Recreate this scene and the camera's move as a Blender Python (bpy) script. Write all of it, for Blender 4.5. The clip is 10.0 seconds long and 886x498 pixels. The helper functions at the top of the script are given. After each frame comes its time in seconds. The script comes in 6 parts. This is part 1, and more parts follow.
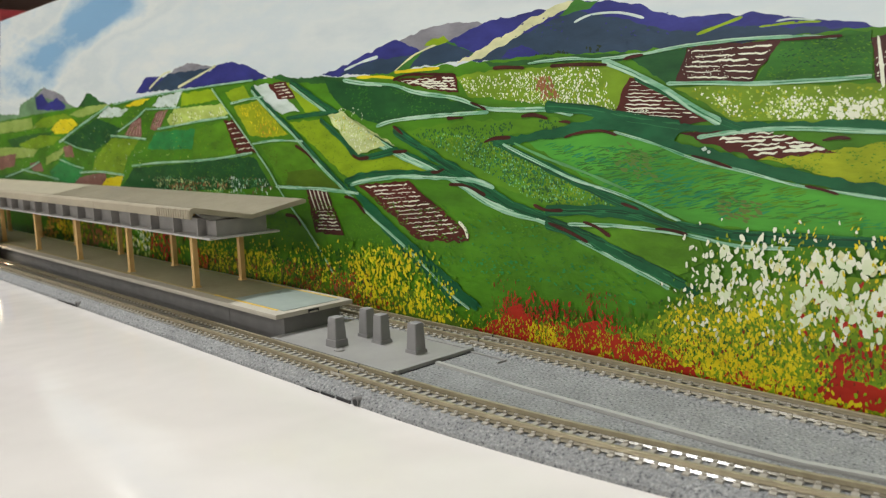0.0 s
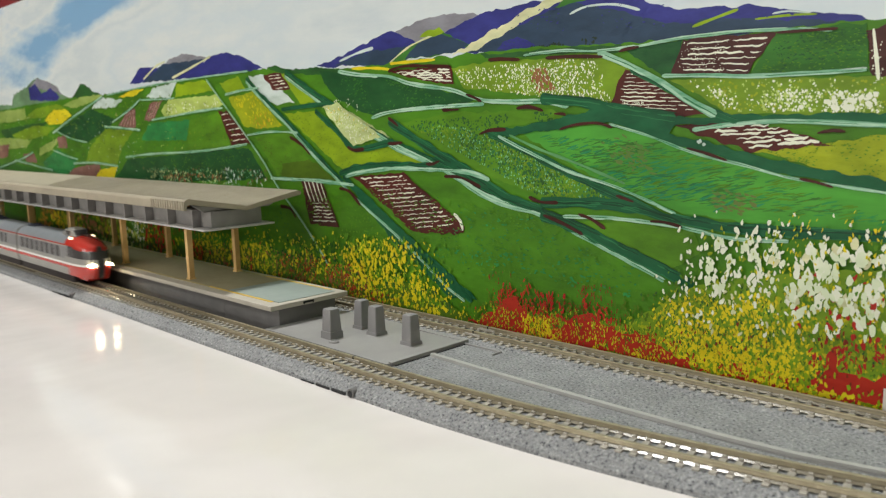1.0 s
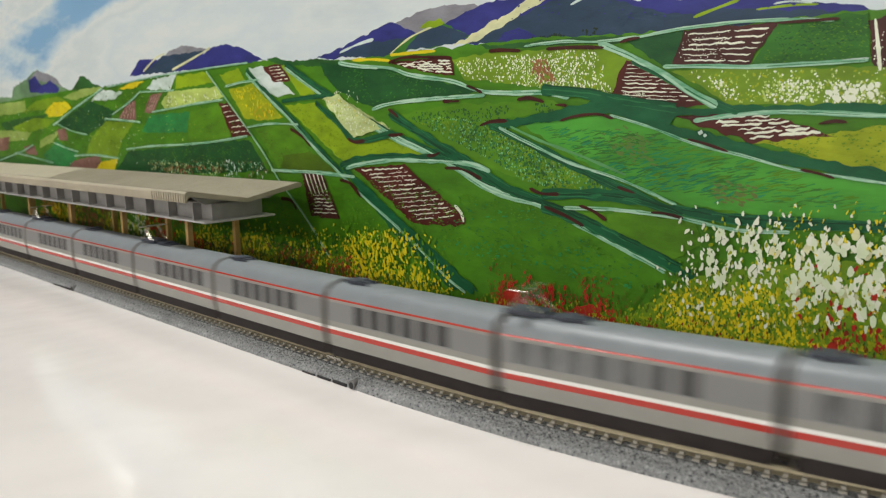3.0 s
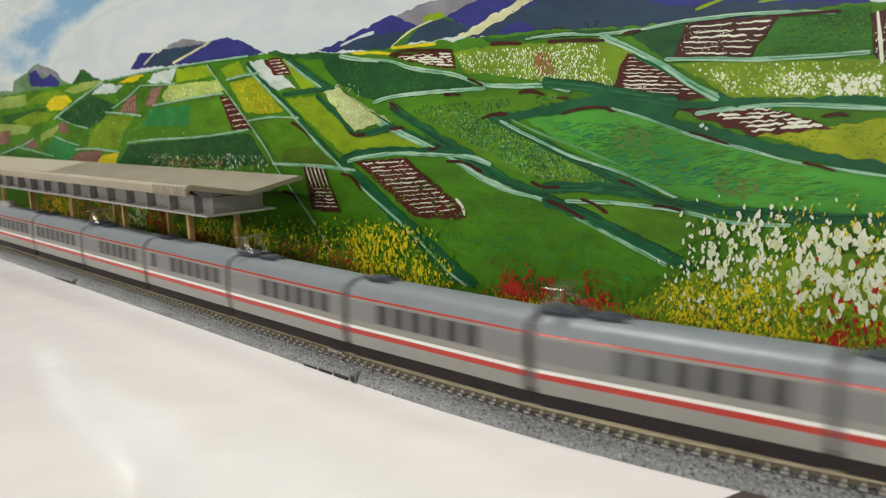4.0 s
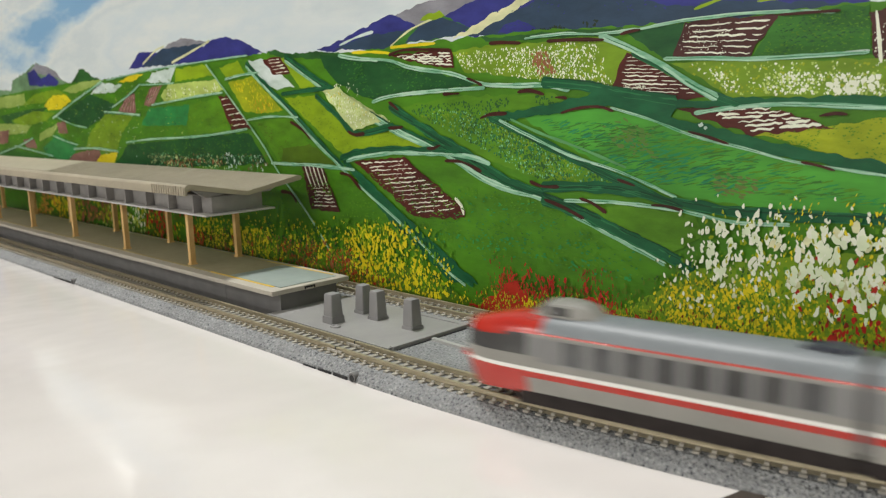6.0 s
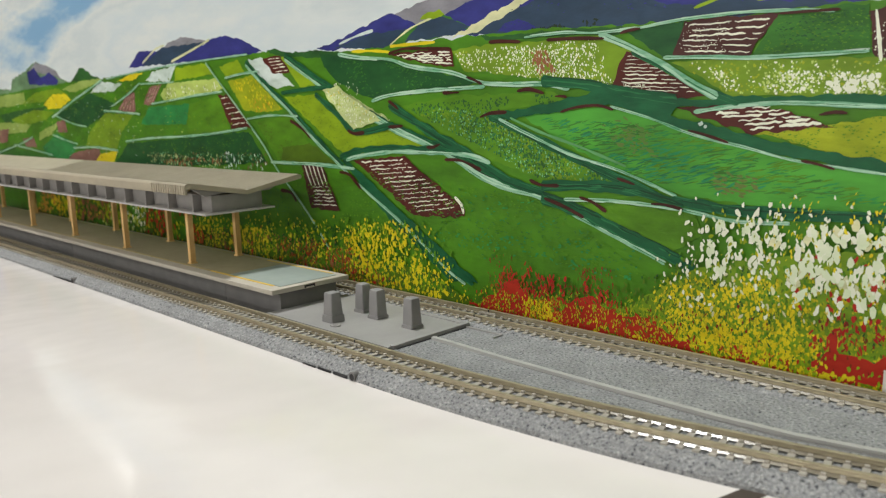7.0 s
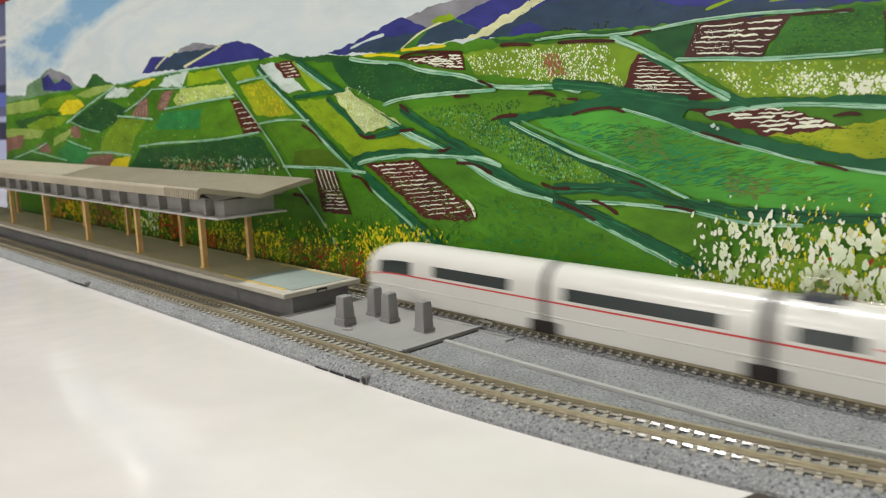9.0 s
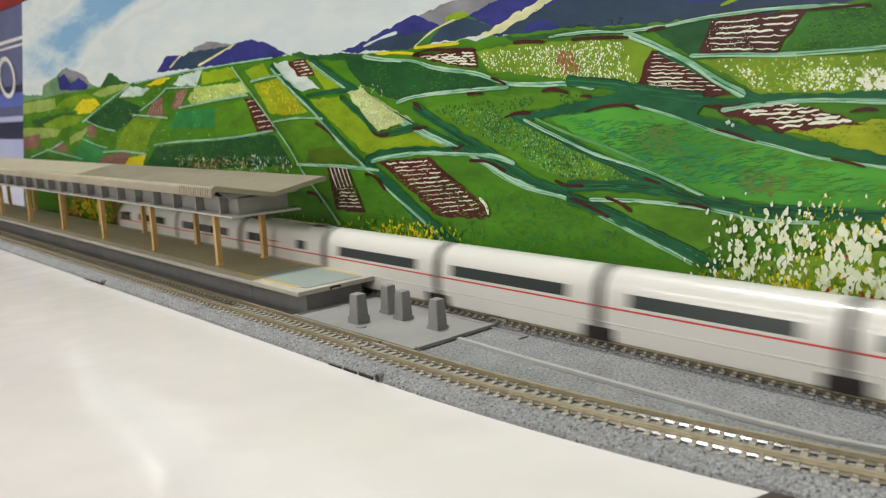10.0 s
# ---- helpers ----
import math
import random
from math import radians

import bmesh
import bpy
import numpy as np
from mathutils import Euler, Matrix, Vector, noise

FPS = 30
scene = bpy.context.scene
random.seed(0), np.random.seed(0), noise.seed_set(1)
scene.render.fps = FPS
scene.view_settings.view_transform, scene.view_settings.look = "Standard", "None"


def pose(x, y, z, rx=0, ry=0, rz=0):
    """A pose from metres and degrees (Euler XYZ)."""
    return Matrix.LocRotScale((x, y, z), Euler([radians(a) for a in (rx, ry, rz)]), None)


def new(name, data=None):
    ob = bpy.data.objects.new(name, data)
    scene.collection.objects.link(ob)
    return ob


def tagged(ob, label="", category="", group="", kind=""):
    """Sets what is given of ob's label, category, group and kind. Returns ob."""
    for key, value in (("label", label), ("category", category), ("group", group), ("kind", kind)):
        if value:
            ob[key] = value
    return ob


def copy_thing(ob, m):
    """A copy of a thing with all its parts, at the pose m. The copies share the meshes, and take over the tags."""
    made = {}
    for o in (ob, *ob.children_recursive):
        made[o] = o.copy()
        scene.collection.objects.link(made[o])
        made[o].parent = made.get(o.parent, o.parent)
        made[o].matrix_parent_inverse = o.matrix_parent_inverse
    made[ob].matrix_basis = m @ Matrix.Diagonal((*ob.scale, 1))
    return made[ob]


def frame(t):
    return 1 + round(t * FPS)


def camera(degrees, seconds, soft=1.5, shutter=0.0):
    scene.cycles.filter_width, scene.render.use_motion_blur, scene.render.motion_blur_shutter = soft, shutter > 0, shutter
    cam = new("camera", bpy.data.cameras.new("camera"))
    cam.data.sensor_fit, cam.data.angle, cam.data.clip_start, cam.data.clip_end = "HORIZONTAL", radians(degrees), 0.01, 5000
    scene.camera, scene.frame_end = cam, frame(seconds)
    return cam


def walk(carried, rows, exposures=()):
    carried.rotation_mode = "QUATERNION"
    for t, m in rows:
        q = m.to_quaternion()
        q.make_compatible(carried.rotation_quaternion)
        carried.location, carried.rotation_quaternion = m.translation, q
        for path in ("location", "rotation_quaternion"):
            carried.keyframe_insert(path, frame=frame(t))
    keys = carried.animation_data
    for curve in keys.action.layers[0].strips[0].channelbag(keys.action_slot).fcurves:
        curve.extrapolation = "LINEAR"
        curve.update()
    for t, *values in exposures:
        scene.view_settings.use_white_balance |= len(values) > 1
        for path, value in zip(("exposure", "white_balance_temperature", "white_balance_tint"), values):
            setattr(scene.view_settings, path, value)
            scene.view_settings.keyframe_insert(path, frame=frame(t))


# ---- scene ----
# ---- camera: held by hand at one spot, it tilts and then turns a little ----
EYE = (0.2065, -0.1606, 0.0917)
cam = camera(58.24, 10.0, soft=1.2, shutter=0.65)
cam.data.dof.use_dof, cam.data.dof.focus_distance, cam.data.dof.aperture_fstop = True, 0.31, 25.0
walk(cam, [
    (0.0, pose(*EYE, 81.59, 0, 45.44) @ pose(0, 0, 0, 0, 0, -1.71)),
    (0.5, pose(*EYE, 81.24, 0, 45.09) @ pose(0, 0, 0, 0, 0, -1.52)),
    (1.0, pose(*EYE, 81.00, 0, 45.10) @ pose(0, 0, 0, 0, 0, -1.55)),
    (1.5, pose(*EYE, 80.85, 0, 45.14) @ pose(0, 0, 0, 0, 0, -1.59)),
    (2.0, pose(*EYE, 80.83, 0, 45.14) @ pose(0, 0, 0, 0, 0, -1.56)),
    (2.5, pose(*EYE, 80.67, 0, 45.14) @ pose(0, 0, 0, 0, 0, -1.60)),
    (4.0, pose(*EYE, 79.93, 0, 45.27) @ pose(0, 0, 0, 0, 0, -1.74)),
    (4.5, pose(*EYE, 79.85, 0, 45.27) @ pose(0, 0, 0, 0, 0, -1.71)),
    (5.0, pose(*EYE, 79.85, 0, 45.25) @ pose(0, 0, 0, 0, 0, -1.70)),
    (5.5, pose(*EYE, 79.93, 0, 45.21) @ pose(0, 0, 0, 0, 0, -1.73)),
    (6.8, pose(*EYE, 79.81, 0, 45.20) @ pose(0, 0, 0, 0, 0, -1.76)),
    (7.0, pose(*EYE, 79.81, 0, 45.20) @ pose(0, 0, 0, 0, 0, -1.76)),
    (7.5, pose(*EYE, 79.87, 0, 45.20) @ pose(0, 0, 0, 0, 0, -1.76)),
    (8.0, pose(*EYE, 79.92, 0, 45.23) @ pose(0, 0, 0, 0, 0, -1.77)),
    (8.5, pose(*EYE, 79.98, 0, 45.36) @ pose(0, 0, 0, 0, 0, -1.84)),
    (9.0, pose(*EYE, 80.08, 0, 46.04) @ pose(0, 0, 0, 0, 0, -2.10)),
    (9.5, pose(*EYE, 80.09, 0, 46.98) @ pose(0, 0, 0, 0, 0, -2.39)),
    (10.0, pose(*EYE, 79.95, 0, 47.02) @ pose(0, 0, 0, 0, 0, -2.34)),
])

# ---- room light: unseen ceiling panels; the four to the south are added fills ----
world = bpy.data.worlds.new("room_air")
scene.world = world
world.use_nodes = True
world.node_tree.nodes["Background"].inputs[0].default_value = (0.85, 0.92, 1.0, 1)
world.node_tree.nodes["Background"].inputs[1].default_value = 0.12
scene.view_settings.exposure = 0.0


def unseen_ceiling_lamp(x, y, z, sx, sy, watts, tint):
    data = bpy.data.lights.new("unseen_ceiling_lamp", "AREA")
    data.shape, data.size, data.size_y, data.energy, data.color = "RECTANGLE", sx, sy, watts, tint
    ob = new("unseen_ceiling_lamp", data)
    ob.matrix_world = pose(x, y, z)
    return ob


# Glints place the first and last; the middle four are added fill.
LAMPS = [(-0.56, 0.18, 2.05, 0.22, 0.22, 35), (1.0, -2.8, 2.05, 1.2, 0.6, 20), (-1.5, -2.8, 2.05, 1.2, 0.6, 23), (1.2, -7.6, 2.05, 2.4, 1.2, 185), (-3.0, -7.4, 2.05, 2.4, 1.2, 235), (-4.87, 1.63, 2.05, 0.1, 0.1, 0.5)]
for lx, ly, lz, sx, sy, watts in LAMPS:
    unseen_ceiling_lamp(lx, ly, lz - 0.012, sx, sy, watts, (1.0, 1.0, 0.97))

MM = 0.001


# ---- materials ----
def material(name, base, rough=0.6, metal=0.0, second=None, grain=(0, 0), stains=None, bump=(0, 0), coat=0.0, glow=None, spec=0.5):
    """base and second mix by grain=(scale per metre, sharpness); stains=(scale, strength); bump=(scale, height in metres)."""
    m = bpy.data.materials.new(name)
    m.use_nodes = True
    nt = m.node_tree
    b = nt.nodes["Principled BSDF"]
    b.inputs["Roughness"].default_value = rough
    b.inputs["Metallic"].default_value = metal
    b.inputs["Coat Weight"].default_value = coat
    b.inputs["Specular IOR Level"].default_value = spec
    geo = nt.nodes.new("ShaderNodeTexCoord")
    colour = None
    if second:
        n = nt.nodes.new("ShaderNodeTexNoise")
        n.inputs["Scale"].default_value = grain[0]
        n.inputs["Detail"].default_value = 4
        nt.links.new(geo.outputs["Object"], n.inputs["Vector"])
        r = nt.nodes.new("ShaderNodeMapRange")
        r.inputs["From Min"].default_value = 0.5 - grain[1]
        r.inputs["From Max"].default_value = 0.5 + grain[1]
        nt.links.new(n.outputs["Fac"], r.inputs["Value"])
        mix = nt.nodes.new("ShaderNodeMix")
        mix.data_type = "RGBA"
        mix.inputs[6].default_value = (*base, 1)
        mix.inputs[7].default_value = (*second, 1)
        nt.links.new(r.outputs[0], mix.inputs[0])
        colour = mix.outputs[2]
    if stains:
        n = nt.nodes.new("ShaderNodeTexNoise")
        n.inputs["Scale"].default_value = stains[0]
        n.inputs["Detail"].default_value = 3
        nt.links.new(geo.outputs["Object"], n.inputs["Vector"])
        r = nt.nodes.new("ShaderNodeMapRange")
        r.inputs["From Min"].default_value, r.inputs["From Max"].default_value = 0.35, 0.7
        r.inputs["To Min"].default_value, r.inputs["To Max"].default_value = 1.0, 1.0 - stains[1]
        nt.links.new(n.outputs["Fac"], r.inputs["Value"])
        mul = nt.nodes.new("ShaderNodeMix")
        mul.data_type, mul.blend_type = "RGBA", "MULTIPLY"
        mul.inputs[0].default_value = 1
        if colour:
            nt.links.new(colour, mul.inputs[6])
        else:
            mul.inputs[6].default_value = (*base, 1)
        nt.links.new(r.outputs[0], mul.inputs[7])
        colour = mul.outputs[2]
    if colour:
        nt.links.new(colour, b.inputs["Base Color"])
    else:
        b.inputs["Base Color"].default_value = (*base, 1)
    if bump[0]:
        n = nt.nodes.new("ShaderNodeTexNoise")
        n.inputs["Scale"].default_value = bump[0]
        n.inputs["Detail"].default_value = 3
        nt.links.new(geo.outputs["Object"], n.inputs["Vector"])
        u = nt.nodes.new("ShaderNodeBump")
        u.inputs["Distance"].default_value = bump[1]
        nt.links.new(n.outputs["Fac"], u.inputs["Height"])
        nt.links.new(u.outputs["Normal"], b.inputs["Normal"])
    if glow:
        b.inputs["Emission Color"].default_value = (*glow[:3], 1)
        b.inputs["Emission Strength"].default_value = glow[3]
    return m


def ballast_material():
    """Moulded grey ballast with dark and pale grains."""
    m = bpy.data.materials.new("ballast_grey")
    m.use_nodes = True
    nt = m.node_tree
    b = nt.nodes["Principled BSDF"]
    b.inputs["Roughness"].default_value = 0.75
    co = nt.nodes.new("ShaderNodeTexCoord")
    n1 = nt.nodes.new("ShaderNodeTexNoise")
    n1.inputs["Scale"].default_value, n1.inputs["Detail"].default_value = 1050, 3
    n2 = nt.nodes.new("ShaderNodeTexNoise")
    n2.inputs["Scale"].default_value, n2.inputs["Detail"].default_value = 90, 3
    v = nt.nodes.new("ShaderNodeTexVoronoi")
    v.inputs["Scale"].default_value = 1100
    for n in (n1, n2, v):
        nt.links.new(co.outputs["Object"], n.inputs["Vector"])
    ramp = nt.nodes.new("ShaderNodeValToRGB")
    e = ramp.color_ramp.elements
    e[0].position, e[0].color = 0.335, (0.060, 0.064, 0.072, 1)
    e[1].position, e[1].color = 0.75, (0.46, 0.465, 0.455, 1)
    for pos, col in ((0.385, (0.215, 0.222, 0.232, 1)), (0.50, (0.262, 0.270, 0.274, 1)), (0.62, (0.315, 0.322, 0.322, 1))):
        k = e.new(pos)
        k.color = col
    nt.links.new(n1.outputs["Fac"], ramp.inputs[0])
    mul = nt.nodes.new("ShaderNodeMix")
    mul.data_type, mul.blend_type = "RGBA", "MULTIPLY"
    mul.inputs[0].default_value = 1
    r = nt.nodes.new("ShaderNodeMapRange")
    r.inputs["From Min"].default_value, r.inputs["From Max"].default_value = 0.3, 0.7
    r.inputs["To Min"].default_value, r.inputs["To Max"].default_value = 0.85, 1.1
    nt.links.new(n2.outputs["Fac"], r.inputs["Value"])
    nt.links.new(ramp.outputs[0], mul.inputs[6])
    nt.links.new(r.outputs[0], mul.inputs[7])
    nt.links.new(mul.outputs[2], b.inputs["Base Color"])
    u = nt.nodes.new("ShaderNodeBump")
    u.inputs["Distance"].default_value = 0.0006
    nt.links.new(v.outputs["Distance"], u.inputs["Height"])
    nt.links.new(u.outputs["Normal"], b.inputs["Normal"])
    return m


BALLAST = ballast_material()
RAIL = material("rail_nickel", (0.46, 0.405, 0.285), 0.45, 0.75, (0.36, 0.315, 0.22), (260, 0.25), bump=(900, 0.00005))
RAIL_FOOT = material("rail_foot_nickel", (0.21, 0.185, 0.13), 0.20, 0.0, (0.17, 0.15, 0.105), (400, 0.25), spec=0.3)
SLEEPER = material("sleeper_plastic", (0.34, 0.32, 0.275), 0.5, 0, (0.43, 0.40, 0.345), (500, 0.2))
CLIP = material("clip_metal", (0.52, 0.46, 0.36), 0.22, 0.9)
GREY = material("grey_plastic", (0.235, 0.23, 0.235), 0.5, 0, (0.27, 0.265, 0.265), (160, 0.2), (40, 0.12), (2500, 0.00004))
PAD = material("pad_plastic", (0.29, 0.285, 0.28), 0.5, 0, (0.33, 0.325, 0.315), (120, 0.2), (30, 0.15), (2500, 0.00004))
KERB = material("kerb_plastic", (0.36, 0.36, 0.345), 0.5, 0, (0.41, 0.41, 0.39), (160, 0.2))
DARK = material("dark_gap_and_shade", (0.015, 0.015, 0.017), 0.7)
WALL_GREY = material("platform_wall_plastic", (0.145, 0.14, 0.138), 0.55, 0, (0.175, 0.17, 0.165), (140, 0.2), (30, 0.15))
PAVING = material("platform_paving", (0.30, 0.265, 0.165), 0.6, 0, (0.345, 0.305, 0.195), (200, 0.2), (25, 0.12))
END_PANEL = material("end_panel_grey_green", (0.27, 0.32, 0.295), 0.55, 0, (0.30, 0.35, 0.325), (200, 0.2), (25, 0.12))
RIM = material("platform_rim", (0.46, 0.425, 0.36), 0.5, 0, (0.51, 0.47, 0.40), (180, 0.2), (30, 0.12))
TAN_LINE = material("dull_tan_line", (0.42, 0.34, 0.15), 0.6, 0, (0.36, 0.29, 0.13), (300, 0.2))
YELLOW_LINE = material("yellow_line", (0.72, 0.50, 0.06), 0.55, 0, (0.62, 0.42, 0.06), (300, 0.2))
POST = material("post_tan", (0.58, 0.36, 0.13), 0.5, 0, (0.66, 0.43, 0.18), (220, 0.2))
ROOF = material("roof_beige", (0.355, 0.315, 0.235), 0.55, 0, (0.40, 0.355, 0.265), (120, 0.2), (18, 0.12))
SOFFIT = material("soffit_grey", (0.42, 0.41, 0.40), 0.5, 0, (0.47, 0.46, 0.45), (150, 0.2))
BRACKET = material("bracket_grey", (0.25, 0.24, 0.235), 0.55, 0, (0.29, 0.28, 0.27), (200, 0.2))
TABLE = material("table_sheet", (0.80, 0.765, 0.742), 0.115, 0, (0.765, 0.727, 0.70), (9, 0.2), (30, 0.05), (14, 0.0012), coat=0.0)
RIM_WHITE = material("white_strip", (0.72, 0.70, 0.66), 0.6, 0, (0.66, 0.64, 0.60), (200, 0.2))
SEAM = material("dark_tape", (0.06, 0.045, 0.035), 0.45)
CEILING = material("ceiling_paint", (0.78, 0.77, 0.74), 0.9, 0, (0.74, 0.73, 0.70), (3, 0.2))
BROWNWALL = material("brown_wood_wall", (0.11, 0.065, 0.05), 0.6, 0, (0.16, 0.10, 0.08), (4, 0.2))
ROOMWALL = material("room_wall_paint", (0.62, 0.60, 0.56), 0.85, 0, (0.56, 0.54, 0.50), (2, 0.2))
FLOOR = material("floor_vinyl", (0.34, 0.32, 0.29), 0.5, 0, (0.29, 0.27, 0.25), (6, 0.2))
DIFFUSER = material("lamp_diffuser", (0.9, 0.9, 0.9), 0.5, glow=(1, 0.97, 0.9, 4.0))
LAMPBODY = material("lamp_housing", (0.75, 0.75, 0.75), 0.4)
BOARD_EDGE = material("board_core", (0.66, 0.62, 0.54), 0.7, 0, (0.58, 0.54, 0.46), (90, 0.2))


# ---- building blocks: all in millimetres ----
def part(name, bm, mat, parent=None, label="", smooth=False):
    bmesh.ops.scale(bm, vec=(MM, MM, MM), verts=bm.verts)
    bmesh.ops.recalc_face_normals(bm, faces=bm.faces)
    me = bpy.data.meshes.new(name)
    bm.to_mesh(me)
    bm.free()
    for x in mat if isinstance(mat, (list, tuple)) else [mat]:
        me.materials.append(x)
    if smooth:
        for p in me.polygons:
            p.use_smooth = True
        me.set_sharp_from_angle(angle=radians(38))
    ob = new(name, me)
    if parent:
        ob.parent = parent
    if label:
        ob["label"] = label
    return ob


def root(name, label, category, group="", kind="", at=(0, 0, 0)):
    ob = new(name)
    ob.location = [c * MM for c in at]
    ob.empty_display_size = 0.01
    return tagged(ob, label, category, group, kind)


def block(bm, x0, x1, y0, y1, z0, z1, bevel=0.0, mat=0):
    vs = [bm.verts.new((x, y, z)) for x in (x0, x1) for y in (y0, y1) for z in (z0, z1)]
    fs = [bm.faces.new([vs[i] for i in q]) for q in ((0, 1, 3, 2), (4, 6, 7, 5), (0, 4, 5, 1), (2, 3, 7, 6), (0, 2, 6, 4), (1, 5, 7, 3))]
    for f in fs:
        f.material_index = mat
    if bevel:
        es = list({e for f in fs for e in f.edges})
        bmesh.ops.bevel(bm, geom=es, offset=bevel, segments=2, affect="EDGES", profile=0.6)
    return fs


def boxed(name, mat, dims, parent=None, bevel=0.0, label=""):
    bm = bmesh.new()
    block(bm, *dims, bevel)
    return part(name, bm, mat, parent, label, smooth=bevel > 0)


def loft(bm, rings, caps=True, closed=True, band=None):
    """Rings of equal point counts, joined in turn; band(i) gives the material of the strip from point i to i + 1."""
    vr = [[bm.verts.new(p) for p in ring] for ring in rings]
    n = len(rings[0])
    for a, b in zip(vr, vr[1:]):
        for i in range(n if closed else n - 1):
            j = (i + 1) % n
            f = bm.faces.new((a[i], a[j], b[j], b[i]))
            if band:
                f.material_index = band(i)
    if caps and closed:
        bm.faces.new(vr[0])
        bm.faces.new(vr[-1])
    return vr


# ---- the two tracks: the front one is straight, then bends and runs parallel again ----
R, ARC, Y_FRONT, Y_REAR = 718.0, 150.0, 12.5, 76.3


def front(s):
    if s <= 0:
        return s, Y_FRONT, 0.0
    a = ARC / R
    if s <= ARC:
        q = s / R
        return R * math.sin(q), Y_FRONT + R * (1 - math.cos(q)), q
    x1, y1 = R * math.sin(a), Y_FRONT + R * (1 - math.cos(a))
    if s <= 2 * ARC:
        q = a - (s - ARC) / R
        return x1 + R * (math.sin(a) - math.sin(q)), y1 + R * (math.cos(q) - math.cos(a)), q
    return 2 * x1 + s - 2 * ARC, 2 * y1 - Y_FRONT, 0.0


def rear(s):
    return s, Y_REAR, 0.0


def beside(line, s, n):
    x, y, q = line(s)
    return x - math.sin(q) * n, y + math.cos(q) * n


S0, S1 = -1560.0, 2060.0


def steps(line):
    out = [S0]
    if line is front:
        out += [i * 10.0 for i in range(0, 31)]
    return out + [S1]


def sweep(bm, line, profile, closed=True, ss=None, band=None):
    loft(bm, [[(*beside(line, s, n), z) for n, z in profile] for s in (ss or steps(line))], True, closed, band)


RAIL_PROFILE = [(-1.5, 4.9), (1.5, 4.9), (1.5, 5.02), (0.42, 5.62), (0.36, 6.25), (0.58, 6.45), (0.58, 6.85), (0.46, 7.0),
                (-0.46, 7.0), (-0.58, 6.85), (-0.58, 6.45), (-0.36, 6.25), (-0.42, 5.62), (-1.5, 5.02)]


def sleeper_mesh():
    bm = bmesh.new()
    block(bm, -0.95, 0.95, -7.6, 7.6, 3.7, 5.0, 0.15)
    for n in (-4.5, 4.5):
        for side in (-1, 1):
            c = n + side * 1.25
            block(bm, -0.55, 0.55, c - 0.42, c + 0.42, 4.9, 5.62, 0)
    bmesh.ops.scale(bm, vec=(MM, MM, MM), verts=bm.verts)
    me = bpy.data.meshes.new("sleeper")
    bm.to_mesh(me)
    bm.free()
    me.materials.append(SLEEPER)
    return me


def build_track(name, line, near, label):
    t = root(name, label, "model track", "model railway tracks")
    bm = bmesh.new()
    sweep(bm, line, [(-12.5, 0), (-12.3, 1.3), (-8.7, 4.45), (8.7, 4.45), (12.3, 1.3), (12.5, 0)])
    part("ballast", bm, BALLAST, t, "speckled blue-grey moulded ballast")
    for n in (-4.5, 4.5):
        bm = bmesh.new()
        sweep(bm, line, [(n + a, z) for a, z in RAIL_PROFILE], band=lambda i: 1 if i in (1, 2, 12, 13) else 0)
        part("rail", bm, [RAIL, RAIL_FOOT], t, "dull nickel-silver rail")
    at = -20.0 if line is front else -10.0
    for n in (-4.5, 4.5):
        x, y = beside(line, at, n)
        boxed("rail_joint", DARK, (x - 0.28, x + 0.28, y - 0.64, y + 0.64, 5.7, 7.03), t)
        for side in (-1, 1):
            boxed("rail_joiner", SLEEPER, (x - 4.2, x + 4.2, y + side * 0.95 - 0.28, y + side * 0.95 + 0.28, 5.1, 6.1), t, 0.12)
    me = sleeper_mesh()
    far = bmesh.new()
    for i in range(int((S1 - S0) / 4.1)):
        s = -900 + i * 4.1 if i * 4.1 < 1500 else None
        if s is None:
            break
        x, y, q = line(s)
        if near[0] < s < near[1]:
            ob = new("sleeper", me)
            ob.parent = t
            ob.matrix_local = Matrix.Translation((x * MM, y * MM, 0)) @ Matrix.Rotation(q, 4, "Z")
        else:
            c, d = math.cos(q), math.sin(q)
            vs = [far.verts.new((x + c * u - d * v, y + d * u + c * v, z)) for u in (-0.95, 0.95) for v in (-7.6, 7.6) for z in (3.7, 5.0)]
            for f in ((0, 1, 3, 2), (4, 6, 7, 5), (0, 4, 5, 1), (2, 3, 7, 6), (1, 5, 7, 3)):
                far.faces.new([vs[k] for k in f])
    tagged(part("far_sleepers", far, SLEEPER, t), kind="stuff")
    return t


